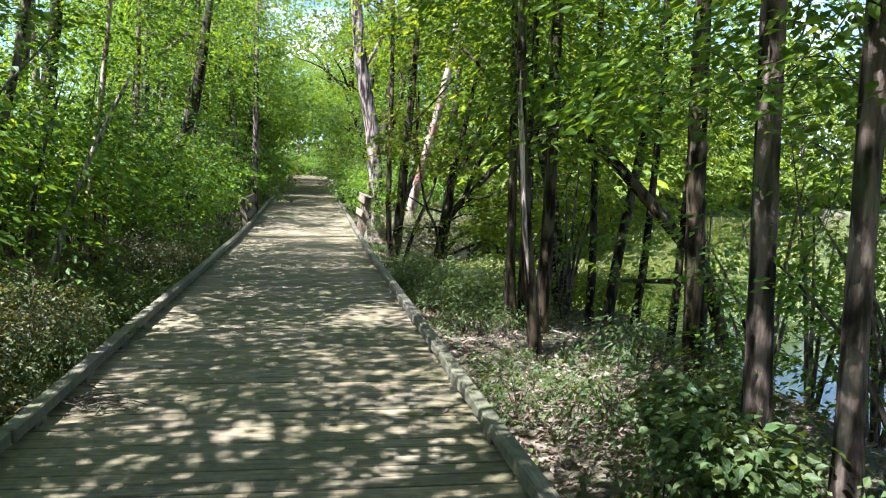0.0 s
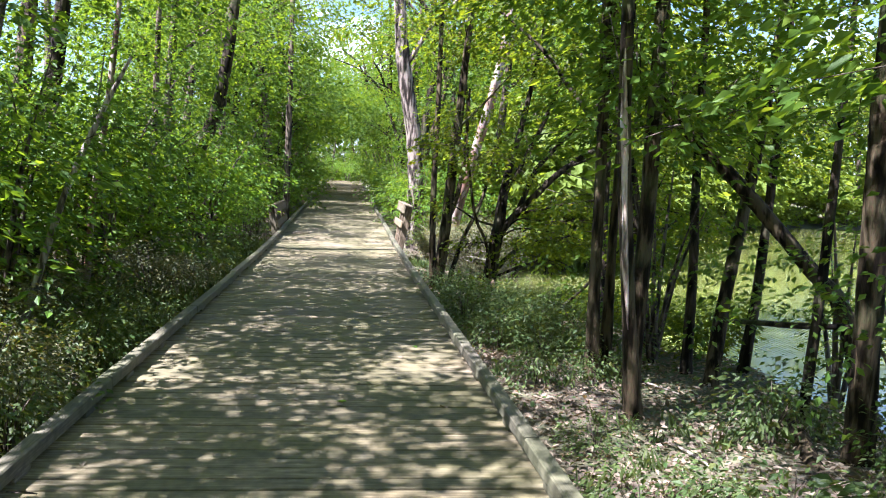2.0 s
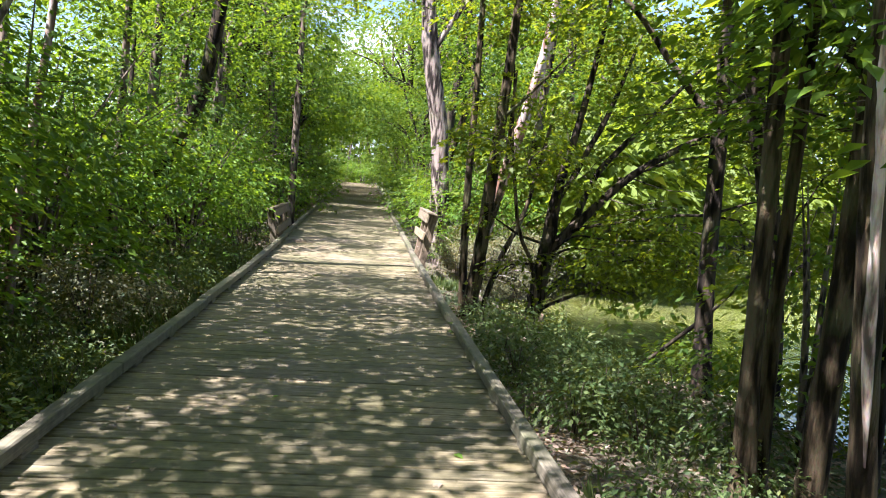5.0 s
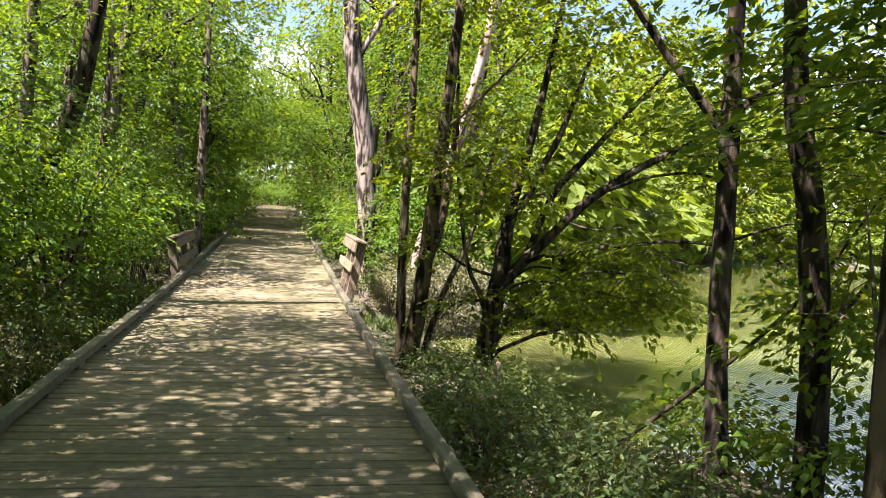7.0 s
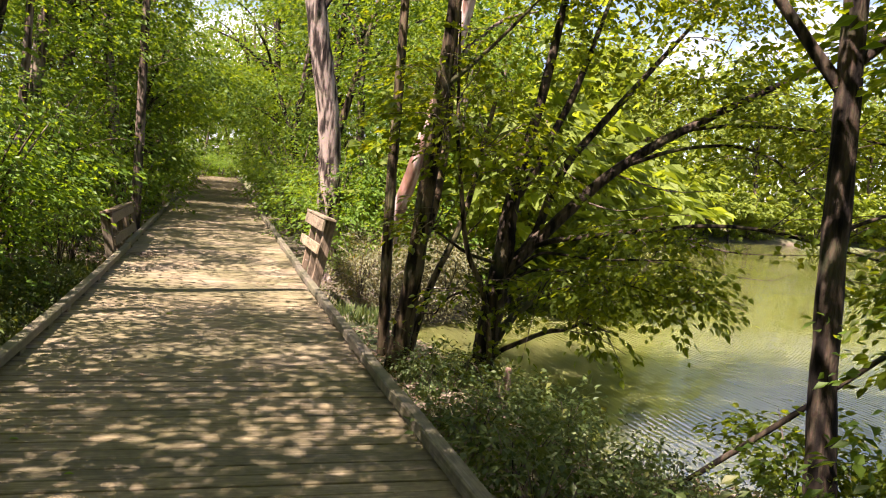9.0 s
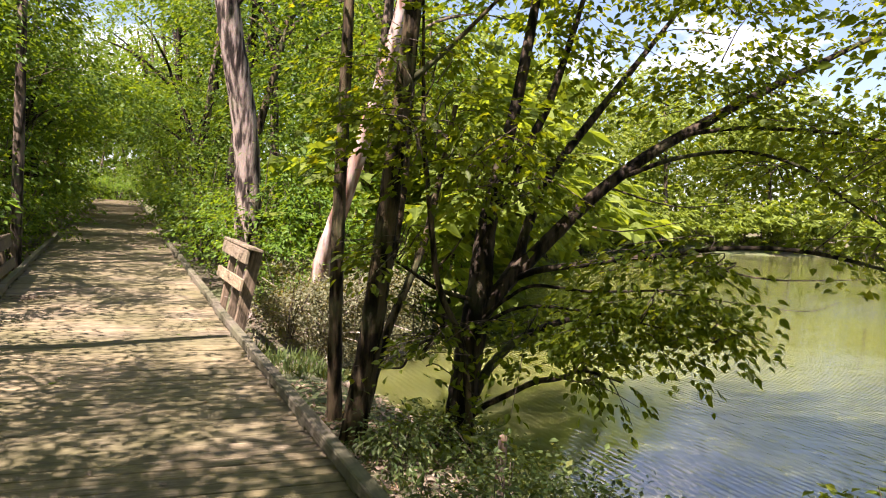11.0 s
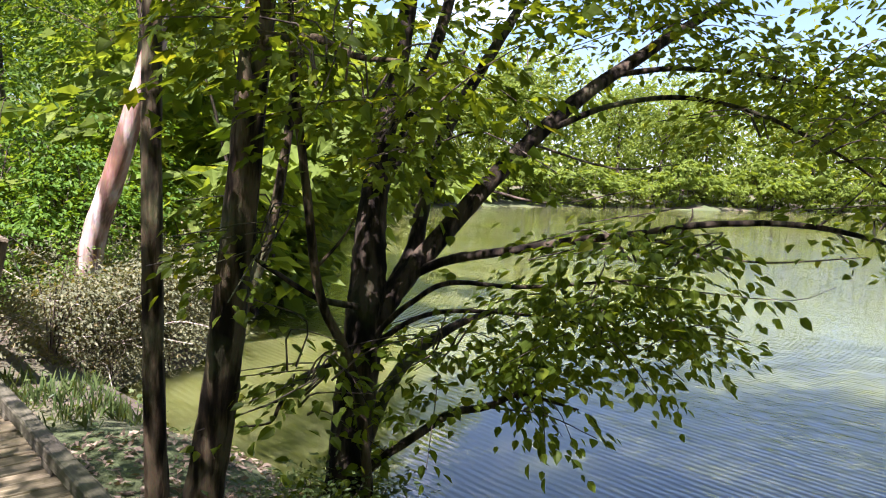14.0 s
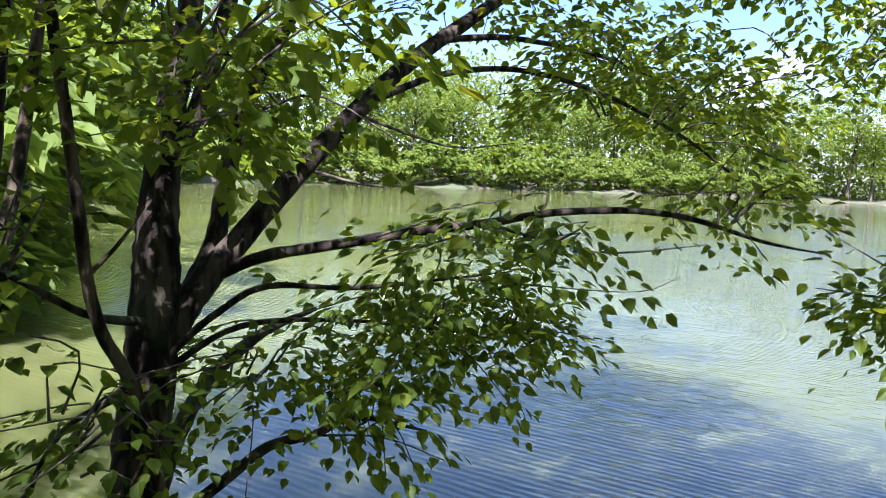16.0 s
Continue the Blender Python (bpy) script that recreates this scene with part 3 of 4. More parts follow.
# the two trunks and the sapling before it
tree("bank_tree", "straight slim trunk close beside the boardwalk", [(2.0, 15.5, -0.75, 0.075), (1.93, 15.4, 0.5, 0.058), (1.9, 15.35, 1.6, 0.055), (1.92, 15.4, 3.5, 0.045), (1.9, 15.5, 6.5, 0.03)], B_BROWN,
     clouds=[((1.9, 15.4, 4.6), (2.0, 1.8, 1.0), 26, 5)], leaf=L_MAPLE, seed=5)
tree("bank_tree", "curved brown trunk leaning over the bank", [(1.93, 14.92, -0.8, 0.14), (2.0, 14.9, -0.2, 0.118), (2.07, 14.85, 0.4, 0.106), (2.12, 14.75, 1.25, 0.095), (2.17, 14.71, 2.0, 0.088), (2.25, 14.7, 3.0, 0.075), (2.5, 14.8, 6.5, 0.04)], B_BROWN,
     [[(2.2, 14.7, 2.3, 0.03), (2.25, 14.3, 2.3, 0.022), (2.2, 13.8, 2.15, 0.014), (2.0, 13.2, 2.05, 0.006)], [(2.22, 14.7, 2.6, 0.03), (2.6, 14.5, 3.0, 0.02), (3.1, 14.3, 3.6, 0.01)],
      [(2.1, 14.8, 0.85, 0.05), (2.3, 15.0, 1.3, 0.045), (2.45, 15.2, 2.1, 0.04), (2.5, 15.3, 3.4, 0.02)]],
     [((2.25, 13.85, 2.05), (0.6, 0.55, 0.4), 20, 2), ((2.7, 14.2, 2.0), (0.45, 0.45, 0.35), 10, 2), ((2.6, 15.0, 4.4), (1.8, 1.8, 1.0), 24, 4)], L_MAPLE, LOBED, 0.085, 6)
tree("bank_sapling", "thin bent sapling rising in front of the maple", [(3.06, 14.72, -1.1, 0.042), (2.99, 14.72, -0.28, 0.036), (2.92, 14.72, 0.24, 0.034), (2.83, 14.74, 0.58, 0.032), (2.7, 14.78, 0.84, 0.03), (2.61, 14.76, 1.09, 0.028), (2.55, 14.73, 1.39, 0.027), (2.48, 14.72, 1.82, 0.025), (2.42, 14.72, 2.28, 0.022), (2.35, 14.7, 3.4, 0.01)], B_BROWN,
     [[(2.6, 14.76, 1.1, 0.012), (2.72, 14.7, 1.25, 0.008), (2.8, 14.65, 1.4, 0.004)]],
     clouds=[((2.4, 14.6, 2.7), (0.5, 0.5, 0.5), 9, 3)], leaf=L_MAPLE, shape=LOBED, size=0.08, seed=7, sides=8, category="sapling")
tree("bank_tree", "thin trunk leaning towards the pond", [(2.25, 15.6, -0.6, 0.055), (2.55, 15.75, 0.4, 0.045), (2.95, 15.9, 1.3, 0.04), (3.3, 16.1, 2.7, 0.028)], B_BROWN,
     clouds=[((3.0, 16.3, 2.9), (0.9, 0.8, 0.6), 12, 4)], leaf=L_MAPLE, seed=8, sides=8)

# trunks passed on the bank
tree("bank_tree", "single dark upright trunk at the water's edge", [(3.8, 10.75, -0.8, 0.11), (3.78, 10.9, 0.5, 0.082), (3.77, 10.95, 1.9, 0.078), (3.75, 11.0, 4.0, 0.06), (3.8, 11.1, 7.0, 0.03)], B_DARK,
     [[(3.76, 10.98, 2.35, 0.045), (3.3, 11.15, 2.95, 0.035), (2.9, 11.3, 3.5, 0.028), (2.2, 11.5, 4.1, 0.012)], [(3.76, 10.98, 2.5, 0.035), (4.3, 10.9, 2.9, 0.025), (5.1, 10.8, 3.0, 0.012)],
      [(3.77, 10.95, 1.5, 0.014), (4.4, 10.9, 1.7, 0.01), (5.2, 10.8, 1.75, 0.005)]],
     # the two clouds at z 7 are added out of view to shade the maple
     [((3.6, 11.0, 4.4), (2.0, 1.9, 1.0), 34, 5), ((0.0, 12.7, 7.0), (3.0, 2.3, 0.9), 74, 6), ((3.2, 12.2, 7.0), (2.2, 2.4, 0.9), 50, 5), ((4.9, 10.9, 2.9), (0.9, 0.8, 0.45), 13, 4)], L_MAPLE, DIAMOND, 0.13, 9)
tree("bank_tree", "vine-grown trunk leaning over the bank", [(4.2, 10.25, -0.8, 0.11), (4.0, 10.05, 0.7, 0.095), (3.75, 9.92, 1.8, 0.085), (3.5, 9.85, 2.7, 0.07), (3.2, 9.7, 5.0, 0.04)], B_DARK,
     [[(4.02, 10.05, 0.9, 0.022), (4.7, 10.4, 1.3, 0.016), (5.1, 11.0, 1.3, 0.01), (5.4, 11.7, 1.1, 0.005)]],
     clouds=[((5.5, 11.72, 1.0), (0.24, 0.2, 0.17), 15, 3), ((4.05, 10.1, 0.9), (0.3, 0.3, 1.2), 12, 3), ((3.4, 9.8, 4.2), (1.9, 1.8, 1.0), 28, 5), ((4.6, 9.9, 2.5), (0.8, 0.8, 0.7), 9, 3)], leaf=L_MAPLE, shape=OVAL, size=0.09, seed=10)
for k, (label, tr, bark) in enumerate([
        (BROWN_T, [(2.8, 8.05, -0.5, 0.1), (2.76, 8.05, 0.6, 0.062), (2.74, 8.06, 2.2, 0.056), (2.65, 8.1, 6.0, 0.045)], B_BROWN),
        (BROWN_T, [(3.0, 8.25, -0.5, 0.075), (2.98, 8.22, 1.0, 0.044), (3.0, 8.2, 2.6, 0.04), (3.1, 8.3, 6.0, 0.03)], B_BROWN),
        ("slim brown trunk with a stripped pale patch", [(2.79, 6.86, -0.5, 0.1), (2.68, 6.82, 0.4, 0.066), (2.58, 6.78, 1.2, 0.062), (2.46, 6.72, 2.46, 0.056), (2.35, 6.7, 6.0, 0.04)], B_BROWN),
        (BROWN_T, [(3.14, 7.92, -0.5, 0.1), (3.18, 7.86, 1.05, 0.08), (3.14, 7.72, 2.9, 0.07), (3.1, 7.6, 6.0, 0.04)], B_BROWN),
        ("slanting trunk at the water's edge", [(4.05, 8.05, -0.6, 0.09), (4.3, 8.3, 0.6, 0.072), (4.8, 8.7, 2.54, 0.06), (5.2, 9.0, 5.0, 0.03)], B_BROWN),
        ("thin dark trunk at the water's edge", [(4.62, 8.5, -0.8, 0.07), (4.8, 8.55, 0.6, 0.052), (5.0, 8.7, 3.0, 0.04), (5.1, 8.8, 5.0, 0.02)], B_DARK),
        ("thin dark trunk at the water's edge", [(4.05, 8.58, -0.5, 0.07), (4.08, 8.66, 0.8, 0.055), (4.1, 8.8, 2.0, 0.05), (4.1, 8.9, 6.0, 0.03)], B_DARK),
        ("stout brown trunk leaning slightly", [(4.12, 5.78, -0.6, 0.13), (4.03, 5.68, 0.4, 0.1), (3.9, 5.55, 1.8, 0.09), (3.84, 5.48, 2.6, 0.085), (3.75, 5.4, 6.0, 0.05)], B_BROWN),
        ("fallen trunk propped across the bank trees", [(5.5, 7.5, -0.6, 0.09), (5.2, 7.62, 0.5, 0.08), (4.9, 7.75, 0.9, 0.075), (4.2, 8.0, 1.72, 0.07), (3.5, 8.25, 2.45, 0.06), (2.9, 8.45, 3.2, 0.04)], B_BROWN),
        ("dark furrowed trunk wound with vines", [(3.22, 3.2, -0.6, 0.13), (3.19, 3.2, 0.5, 0.082), (3.16, 3.25, 2.4, 0.075), (3.1, 3.3, 6.5, 0.06)], B_BARKY),
        ("furrowed brown trunk on the wooded bank", [(3.33, 2.45, -0.6, 0.11), (3.32, 2.48, 0.5, 0.074), (3.31, 2.5, 2.5, 0.068), (3.3, 2.5, 6.5, 0.05)], B_BARKY),
        (BROWN_T, [(5.1, 4.6, -0.7, 0.08), (5.05, 4.6, 1.5, 0.06), (5.2, 4.7, 5.0, 0.03)], B_DARK),
        (BROWN_T, [(4.5, 7.1, -0.7, 0.05), (4.6, 7.1, 1.2, 0.04), (4.75, 7.2, 4.0, 0.02)], B_DARK)]):
    x, y = tr[-1][0], tr[-1][1]
    # over: high unseen leaf cloud, added up-sun to shade the right bank
    over = [((x - 2.6, y - 1.6, 7.3), (2.6, 2.2, 0.9), 52, 5)] if k in (0, 2, 7, 9, 10) else []
    tree("bank_tree", label, tr, bark, clouds=over + [((x + 0.2, y, 4.3), (1.9, 1.7, 1.2), 26, 5), ((x + 0.4, y + 0.2, 2.6), (1.25, 1.1, 0.85), 15, 4)], leaf=L_WOODS, seed=20 + k, size=0.115 if over else 0.085,
         patch=[(2.635, 6.745, 0.45, 0.004), (2.565, 6.72, 1.0, 0.028), (2.515, 6.70, 1.5, 0.022), (2.475, 6.685, 1.95, 0.034), (2.44, 6.665, 2.35, 0.026), (2.42, 6.66, 2.75, 0.004)] if k == 2 else ())

# trunks further along
tree("shaggy_tree", "large shaggy-barked tree behind the guard rail", [(2.2, 21.9, -0.5, 0.29), (2.15, 21.9, 0.6, 0.22), (2.1, 21.85, 1.8, 0.2), (1.97, 21.75, 3.0, 0.19), (1.57, 21.6, 5.2, 0.17), (1.3, 21.5, 9.0, 0.1)], B_SHAGGY,
     [[(1.67, 21.6, 4.6, 0.08), (2.4, 21.4, 5.8, 0.06), (3.4, 21.2, 6.8, 0.03)]], [((1.3, 21.6, 8.0), (3.2, 3.0, 2.0), 40, 5), ((0.2, 24.5, 9.6), (3.0, 2.4, 1.4), 44, 6), ((2.3, 21.6, 1.6), (0.5, 0.5, 1.2), 12, 3)], L_WOODS, DIAMOND, 0.1, 41, 14)
tree("pole_tree", "straight grey pole-like trunk close beside the curb", [(-1.63, 25.0, -0.4, 0.12), (-1.62, 25.0, 1.0, 0.095), (-1.61, 25.0, 3.0, 0.09), (-1.6, 25.0, 8.0, 0.06)], B_GREY,
     clouds=[((-1.9, 24.2, 6.3), (2.8, 2.8, 1.8), 34, 5), ((-0.3, 27.5, 8.6), (3.0, 2.6, 1.3), 46, 6)], seed=42)
tree("sycamore_tree", "pale trunk with peeling reddish bark leaning over the bank", [(2.95, 20.7, -0.5, 0.18), (3.1, 20.5, 0.8, 0.14), (3.35, 20.1, 2.0, 0.125), (3.9, 19.6, 4.6, 0.11), (4.4, 19.2, 8.5, 0.08)], B_PALE,
     clouds=[((4.2, 19.4, 7.6), (2.6, 2.4, 1.6), 26, 5)], seed=43, size=0.1)
tree("leaning_tree", "dark trunk leaning towards the boardwalk among shrubs", [(-4.75, 18.9, -0.5, 0.2), (-4.1, 18.4, 0.35, 0.16), (-3.1, 17.2, 1.6, 0.14), (-2.35, 16.4, 2.9, 0.12), (-1.9, 16.0, 5.5, 0.08)], B_DARK,
     [[(-4.0, 18.3, 0.45, 0.07), (-4.0, 18.1, 1.6, 0.05), (-3.9, 18.0, 4.0, 0.03)]], [((-2.2, 16.4, 5.0), (2.6, 2.4, 1.4), 34, 5)], L_WOODS, DIAMOND, 0.09, 44)
for k, (x, y, dx, r0, bark) in enumerate([(-4.9, 13.8, 0.6, 0.15, B_DARK), (-5.4, 14.0, 0.5, 0.16, B_GREY), (-3.4, 15.5, 0.1, 0.06, B_GREY), (-4.6, 10.5, -0.3, 0.08, B_GREY), (-3.9, 9.0, 0.9, 0.05, B_GREY),
                                          (-6.5, 11.5, 0.3, 0.11, B_BROWN), (-5.8, 17.5, -0.2, 0.10, B_GREY), (-3.6, 12.6, 0.5, 0.05, B_PALE), (-7.5, 16, 0.4, 0.13, B_DARK), (-3.0, 20.5, 0.15, 0.07, B_GREY)]):
    z = gz(x, y)
    tree("woods_tree", "slender woodland tree among dense shrubs", [(x, y, z - 0.1, r0 * 1.2), (x + dx * 0.2, y, z + 1.5, r0), (x + dx * 0.6, y + 0.1, z + 3.2, r0 * 0.9), (x + dx * 1.2, y + 0.2, z + 6.5, r0 * 0.55)], bark,
         # k 7 carries an extra high cloud, added to cast shade on the deck
         clouds=([((-3.2, 12.4, 7.4), (1.6, 1.5, 0.7), 60, 8)] if k == 7 else []) + [((x + dx, y, z + 5.0), (2.2, 2.2, 1.5), 30 if x > -5 else 10, 5), ((x + dx * 0.5 + 0.5, y, z + 2.4), (1.5, 1.5, 0.8), 15, 4)], seed=60 + k, group="woodland trees")


# trees made up to shade deck and bank; crowns sit up-sun of each shadow
for k, (x, y, dx, crowns) in enumerate([(-4.9, 4.6, 0.4, [((-4.3, 3.4, 7.2), (1.8, 2.3, 0.6), 38, 11)]),
                                        (-4.4, 8.6, 0.3, [((-4.1, 9.1, 7.3), (1.8, 2.3, 0.6), 62, 11), ((-4.4, 6.2, 7.2), (1.6, 1.5, 0.5), 18, 10), ((-1.7, 8.2, 7.4), (1.4, 2.4, 0.5), 32, 10)])]):
    z = gz(x, y)
    tree("woods_tree", "added woodland tree whose high crown shades the boardwalk", [(x, y, z - 0.1, 0.13), (x + dx * 0.3, y, z + 2.5, 0.1), (x + dx, y - 0.2, z + 5.0, 0.085), (x + dx * 1.4, y - 0.4, z + 7.6, 0.04)], B_GREY,
         [[(x + dx, y - 0.2, z + 5.0, 0.06), (c[0][0] - 0.4, c[0][1] + 0.3, 6.4, 0.04), (c[0][0] + 0.8, c[0][1] - 0.6, 7.3, 0.012)] for c in crowns],
         crowns, seed=80 + k, size=0.135, tight=0.09, group="woodland trees")


# ---- woods: a few kinds of tree and shrub, repeated ----
def proto_tree(seed, h, leaf, bark, size, clumps, lean=0.4, r0=0.13, tight=0.085, flat=0.45):
    r = np.random.default_rng(seed)
    a, b = r.normal(0, lean, 2)
    limbs = []
    for i in range(4):
        t = r.uniform(0.35, 0.7)
        ang = r.uniform(0, 6.28)
        p = np.array((a * t, b * t, h * t))
        q = p + np.array((math.cos(ang), math.sin(ang), 0.9)) * h * 0.13
        s = q + np.array((math.cos(ang), math.sin(ang), 0.4)) * h * 0.13
        limbs.append([(*p, r0 * 0.45), (*q, r0 * 0.3), (*s, r0 * 0.12)])
    return tree("woods_tree", "tall woodland tree with a full green crown", [(0, 0, -0.3, r0 * 1.3), (a * 0.1, b * 0.1, h * 0.2, r0), (a * 0.5, b * 0.5, h * 0.5, r0 * 0.8), (a, b, h * 0.92, r0 * 0.3)], bark, limbs,
                [((a * 0.7, b * 0.7, h * 0.72), (h * 0.31, h * 0.31, h * 0.26), clumps, 12), ((a * 0.4, b * 0.4, h * 0.42), (h * 0.22, h * 0.22, h * 0.12), clumps // 4, 9)], leaf, DIAMOND, size, seed, 9, group="woodland trees", tight=tight, flat=flat)


def proto_shrub(seed, h, leaf, size, stems, name, label, shape=DIAMOND, clumps=22):
    r = np.random.default_rng(seed)
    e = base_of(name, (0, 0, 0), label, "shrub", "undergrowth shrubs")
    st = []
    for i in range(stems):
        ang, out = r.uniform(0, 6.28), r.uniform(0.15, 0.5) * h
        q = np.array((math.cos(ang) * out, math.sin(ang) * out, h * r.uniform(0.6, 1.0)))
        st.append(tube([(*(q * (0.06, 0.06, 0)), 0.012 * h), (*(q * (0.4, 0.4, 0.55)), 0.008 * h), (*q, 0.003)], 4, 2, 0.05, r))
    tagged(attach("stemwork", mesh_np("stemwork", *join(st), B_TWIG, True), e), kind="stuff")
    P, A = clump_points(r, (0, 0, h * 0.55), np.array((h * 0.48, h * 0.48, h * 0.45)), clumps, 5, (0.12 * h, 0.12 * h, 0.07 * h))
    P[:, 2] = np.maximum(P[:, 2], 0.06)
    attach("foliage", mesh_np("foliage", *sprays(P, A, r, 13, 0.36, 0.14, size, shape), leaf), e)
    return e


def scatter(rg, n, x0, x1, y0, y1, gap, ok):
    out = []
    for _ in range(n * 30):
        x, y = rg.uniform(x0, x1), rg.uniform(y0, y1)
        if ok(x, y) and all((x - a) ** 2 + (y - b) ** 2 > gap * gap for a, b in out):
            out.append((x, y))
            if len(out) == n:
                break
    return out


def place(protos, spots, rg, smin, smax, z=None):
    for i, (x, y) in enumerate(spots):
        p = protos[i % len(protos)]
        s = rg.uniform(smin, smax)
        m = pose(x, y, gz(x, y) - 0.03 if z is None else z, 0, 0, rg.uniform(0, 360)) @ Matrix.Diagonal((s, s, s * rg.uniform(0.9, 1.12), 1))
        if i < len(protos):
            p.matrix_basis = m
        else:
            c = copy_thing(p, Matrix.Identity(4))
            c.matrix_basis = m


rg = np.random.default_rng(77)
land = lambda x, y: float(inside(np.array([x]), np.array([y]))[0])
tall = [proto_tree(101, 9.5, L_WOODS, B_GREY, 0.15, 17), proto_tree(102, 8.5, L_WOODS, B_BROWN, 0.145, 16, 0.8), proto_tree(103, 11.0, L_WOODS, B_DARK, 0.165, 19, 0.6, 0.17)]
# the trees at (-3.6, 8.3) and (-4.0, 1.0) are added to shade the deck
spots = scatter(rg, 30, -9, -3.0, -6, 42, 1.9, lambda x, y: not (-7 < x and 12.6 < y < 18.5) and not (x < -5.4 and y < 30) and not 2.5 < y < 12.6) + [(-2.5 - 0.5 * (i % 2), 29 + 4.3 * i) for i in range(7)] + [(2.6 + 0.5 * (i % 2), 27.5 + 4.4 * i) for i in range(10)] + [(-4, 80), (-1.5, 86), (1.5, 83), (4, 88), (-7, 78), (6.5, 79)] \
    + scatter(rg, 14, 3.4, 14, 22.5, 62, 2.4, lambda x, y: land(x, y) < -0.8 and abs(x - 1.9) + abs(y - 21.8) > 2.5) + scatter(rg, 8, 2.8, 5, -8, 2, 1.8, lambda x, y: land(x, y) < -0.4) \
    + [(-3.6, 8.3), (-4.0, 1.0), (-3.0, -3.5), (3.2, -3.0), (0.5, -11), (-1.5, -12.5), (2.5, -12)]
place(tall, spots, rg, 0.85, 1.2)

arch = [tree("arching_tree", "low-branched tree arching over the boardwalk", [(0, 0, -0.3, 0.13), (0.1, 0, 1.5, 0.1), (0.5, 0.1, 3.2, 0.085), (1.3, 0.2, 5.4, 0.04)], B_DARK,
             [[(0.3, 0, 2.5, 0.05), (1.2, -0.4, 3.6, 0.035), (2.4, -0.6, 4.2, 0.015)], [(0.5, 0.1, 3.2, 0.05), (0.1, 0.9, 4.4, 0.03), (-0.4, 1.8, 5.2, 0.015)]],
             [((1.5, 0, 4.5), (1.9, 1.9, 1.3), 46, 5), ((-0.3, 0, 3.0), (1.3, 1.5, 1.3), 28, 5), ((-0.4, 0, 1.4), (0.9, 1.2, 1.0), 16, 4)], L_WOODS, DIAMOND, 0.15, 55, 9, group="woodland trees")]
turned = [(side * (2.9 + 0.25 * (i % 3)), 33 + 5.2 * i + (2.4 if side > 0 else 0), 0 if side < 0 else 180, 0.9 + 0.08 * (i % 4)) for i in range(5) for side in (-1, 1)]
for i, (x, y, a, sc) in enumerate(turned):
    m = pose(x, y, gz(x, y), 0, 0, a + 9 * (i % 5) - 18) @ Matrix.Diagonal((sc, sc, sc, 1))
    (arch[0] if i == 0 else copy_thing(arch[0], Matrix.Identity(4))).matrix_basis = m

bushes = [proto_shrub(201, 1.7, L_WOODS, 0.085, 9, "shrub", "leafy green woodland shrub", clumps=18), proto_shrub(202, 2.4, L_WOODS, 0.09, 10, "shrub", "tall leafy green woodland shrub", clumps=25)]
spots = scatter(rg, 60, -9, -2.9, 8.5, 46, 0.95, lambda x, y: True) + scatter(rg, 26, 2.5, 9, 23, 60, 1.0, lambda x, y: land(x, y) < -0.1) + scatter(rg, 14, -8, -2.9, -4, 6, 1.0, lambda x, y: True) \
    + scatter(rg, 24, -2.9, -2.1, 26.5, 66, 1.2, lambda x, y: True) + scatter(rg, 26, 2.1, 3.0, 24, 66, 1.2, lambda x, y: True)
place(bushes, spots, rg, 0.8, 1.6)
young = [proto_shrub(209, 3.6, L_WOODS, 0.1, 9, "young_tree", "leafy young tree in the understorey", clumps=70), proto_shrub(210, 3.2, L_BRIGHT, 0.095, 8, "young_tree", "bright leafy young tree in the understorey", clumps=56)]
place(young, [(-3.9, 6.2), (-4.4, 8.0), (-3.7, 9.9), (-4.6, 11.6), (-3.9, 13.4), (-5.4, 9.2), (-5.6, 13.2), (-4.2, 15.2), (-3.7, 21.4), (-4.0, 23.6), (-3.6, 26.0), (-5.2, 20.2), (-4.4, 4.4), (-6.2, 11.0)], rg, 0.8, 1.12)
for x, y, sc in ((-2.35, 20.6, 0.75), (-2.4, 22.0, 0.8), (-2.3, 23.3, 0.7), (3.0, 20.6, 0.6), (2.5, 21.4, 0.55), (3.6, 20.9, 0.65)):
    q = copy_thing(bushes[0], Matrix.Identity(4))
    q.matrix_basis = pose(x, y, gz(x, y) - 0.03, 0, 0, 97 * y) @ Matrix.Diagonal((sc, sc, sc, 1))
thin = [proto_shrub(211, 2.8, L_WOODS, 0.085, 5, "sapling", "sparse green sapling among the bank trunks", clumps=24)]
place(thin, [(4.7, 3.9), (5.15, 6.1), (3.9, 9.2), (5.4, 7.9), (4.3, 3.0), (4.9, 5.0)], rg, 0.7, 1.0)
bright = [proto_shrub(203, 2.6, L_BRIGHT, 0.1, 10, "shrub", "bright sunlit green shrub beside the boardwalk", clumps=48)]
place(bright, [(-2.9, 17.6), (-3.1, 18.9), (-3.6, 16.4), (-2.9, 66.5), (2.6, 67), (-1.2, 73), (1.2, 74.5), (0.2, 77), (-2.8, 71), (3, 71)], rg, 0.85, 1.15)
dusty = [proto_shrub(204, 1.0, L_DUSTY, 0.048, 9, "bramble", "sun-bleached dusty bramble on the bank", clumps=40)]
place(dusty, scatter(rg, 18, 2.3, 4.6, 19.3, 23.5, 0.5, lambda x, y: land(x, y) < 0.05) + scatter(rg, 16, -4.5, -2.0, 4, 14, 0.7, lambda x, y: True), rg, 0.55, 1.2)
place_more = [copy_thing(dusty[0], Matrix.Identity(4)) for _ in range(12)]
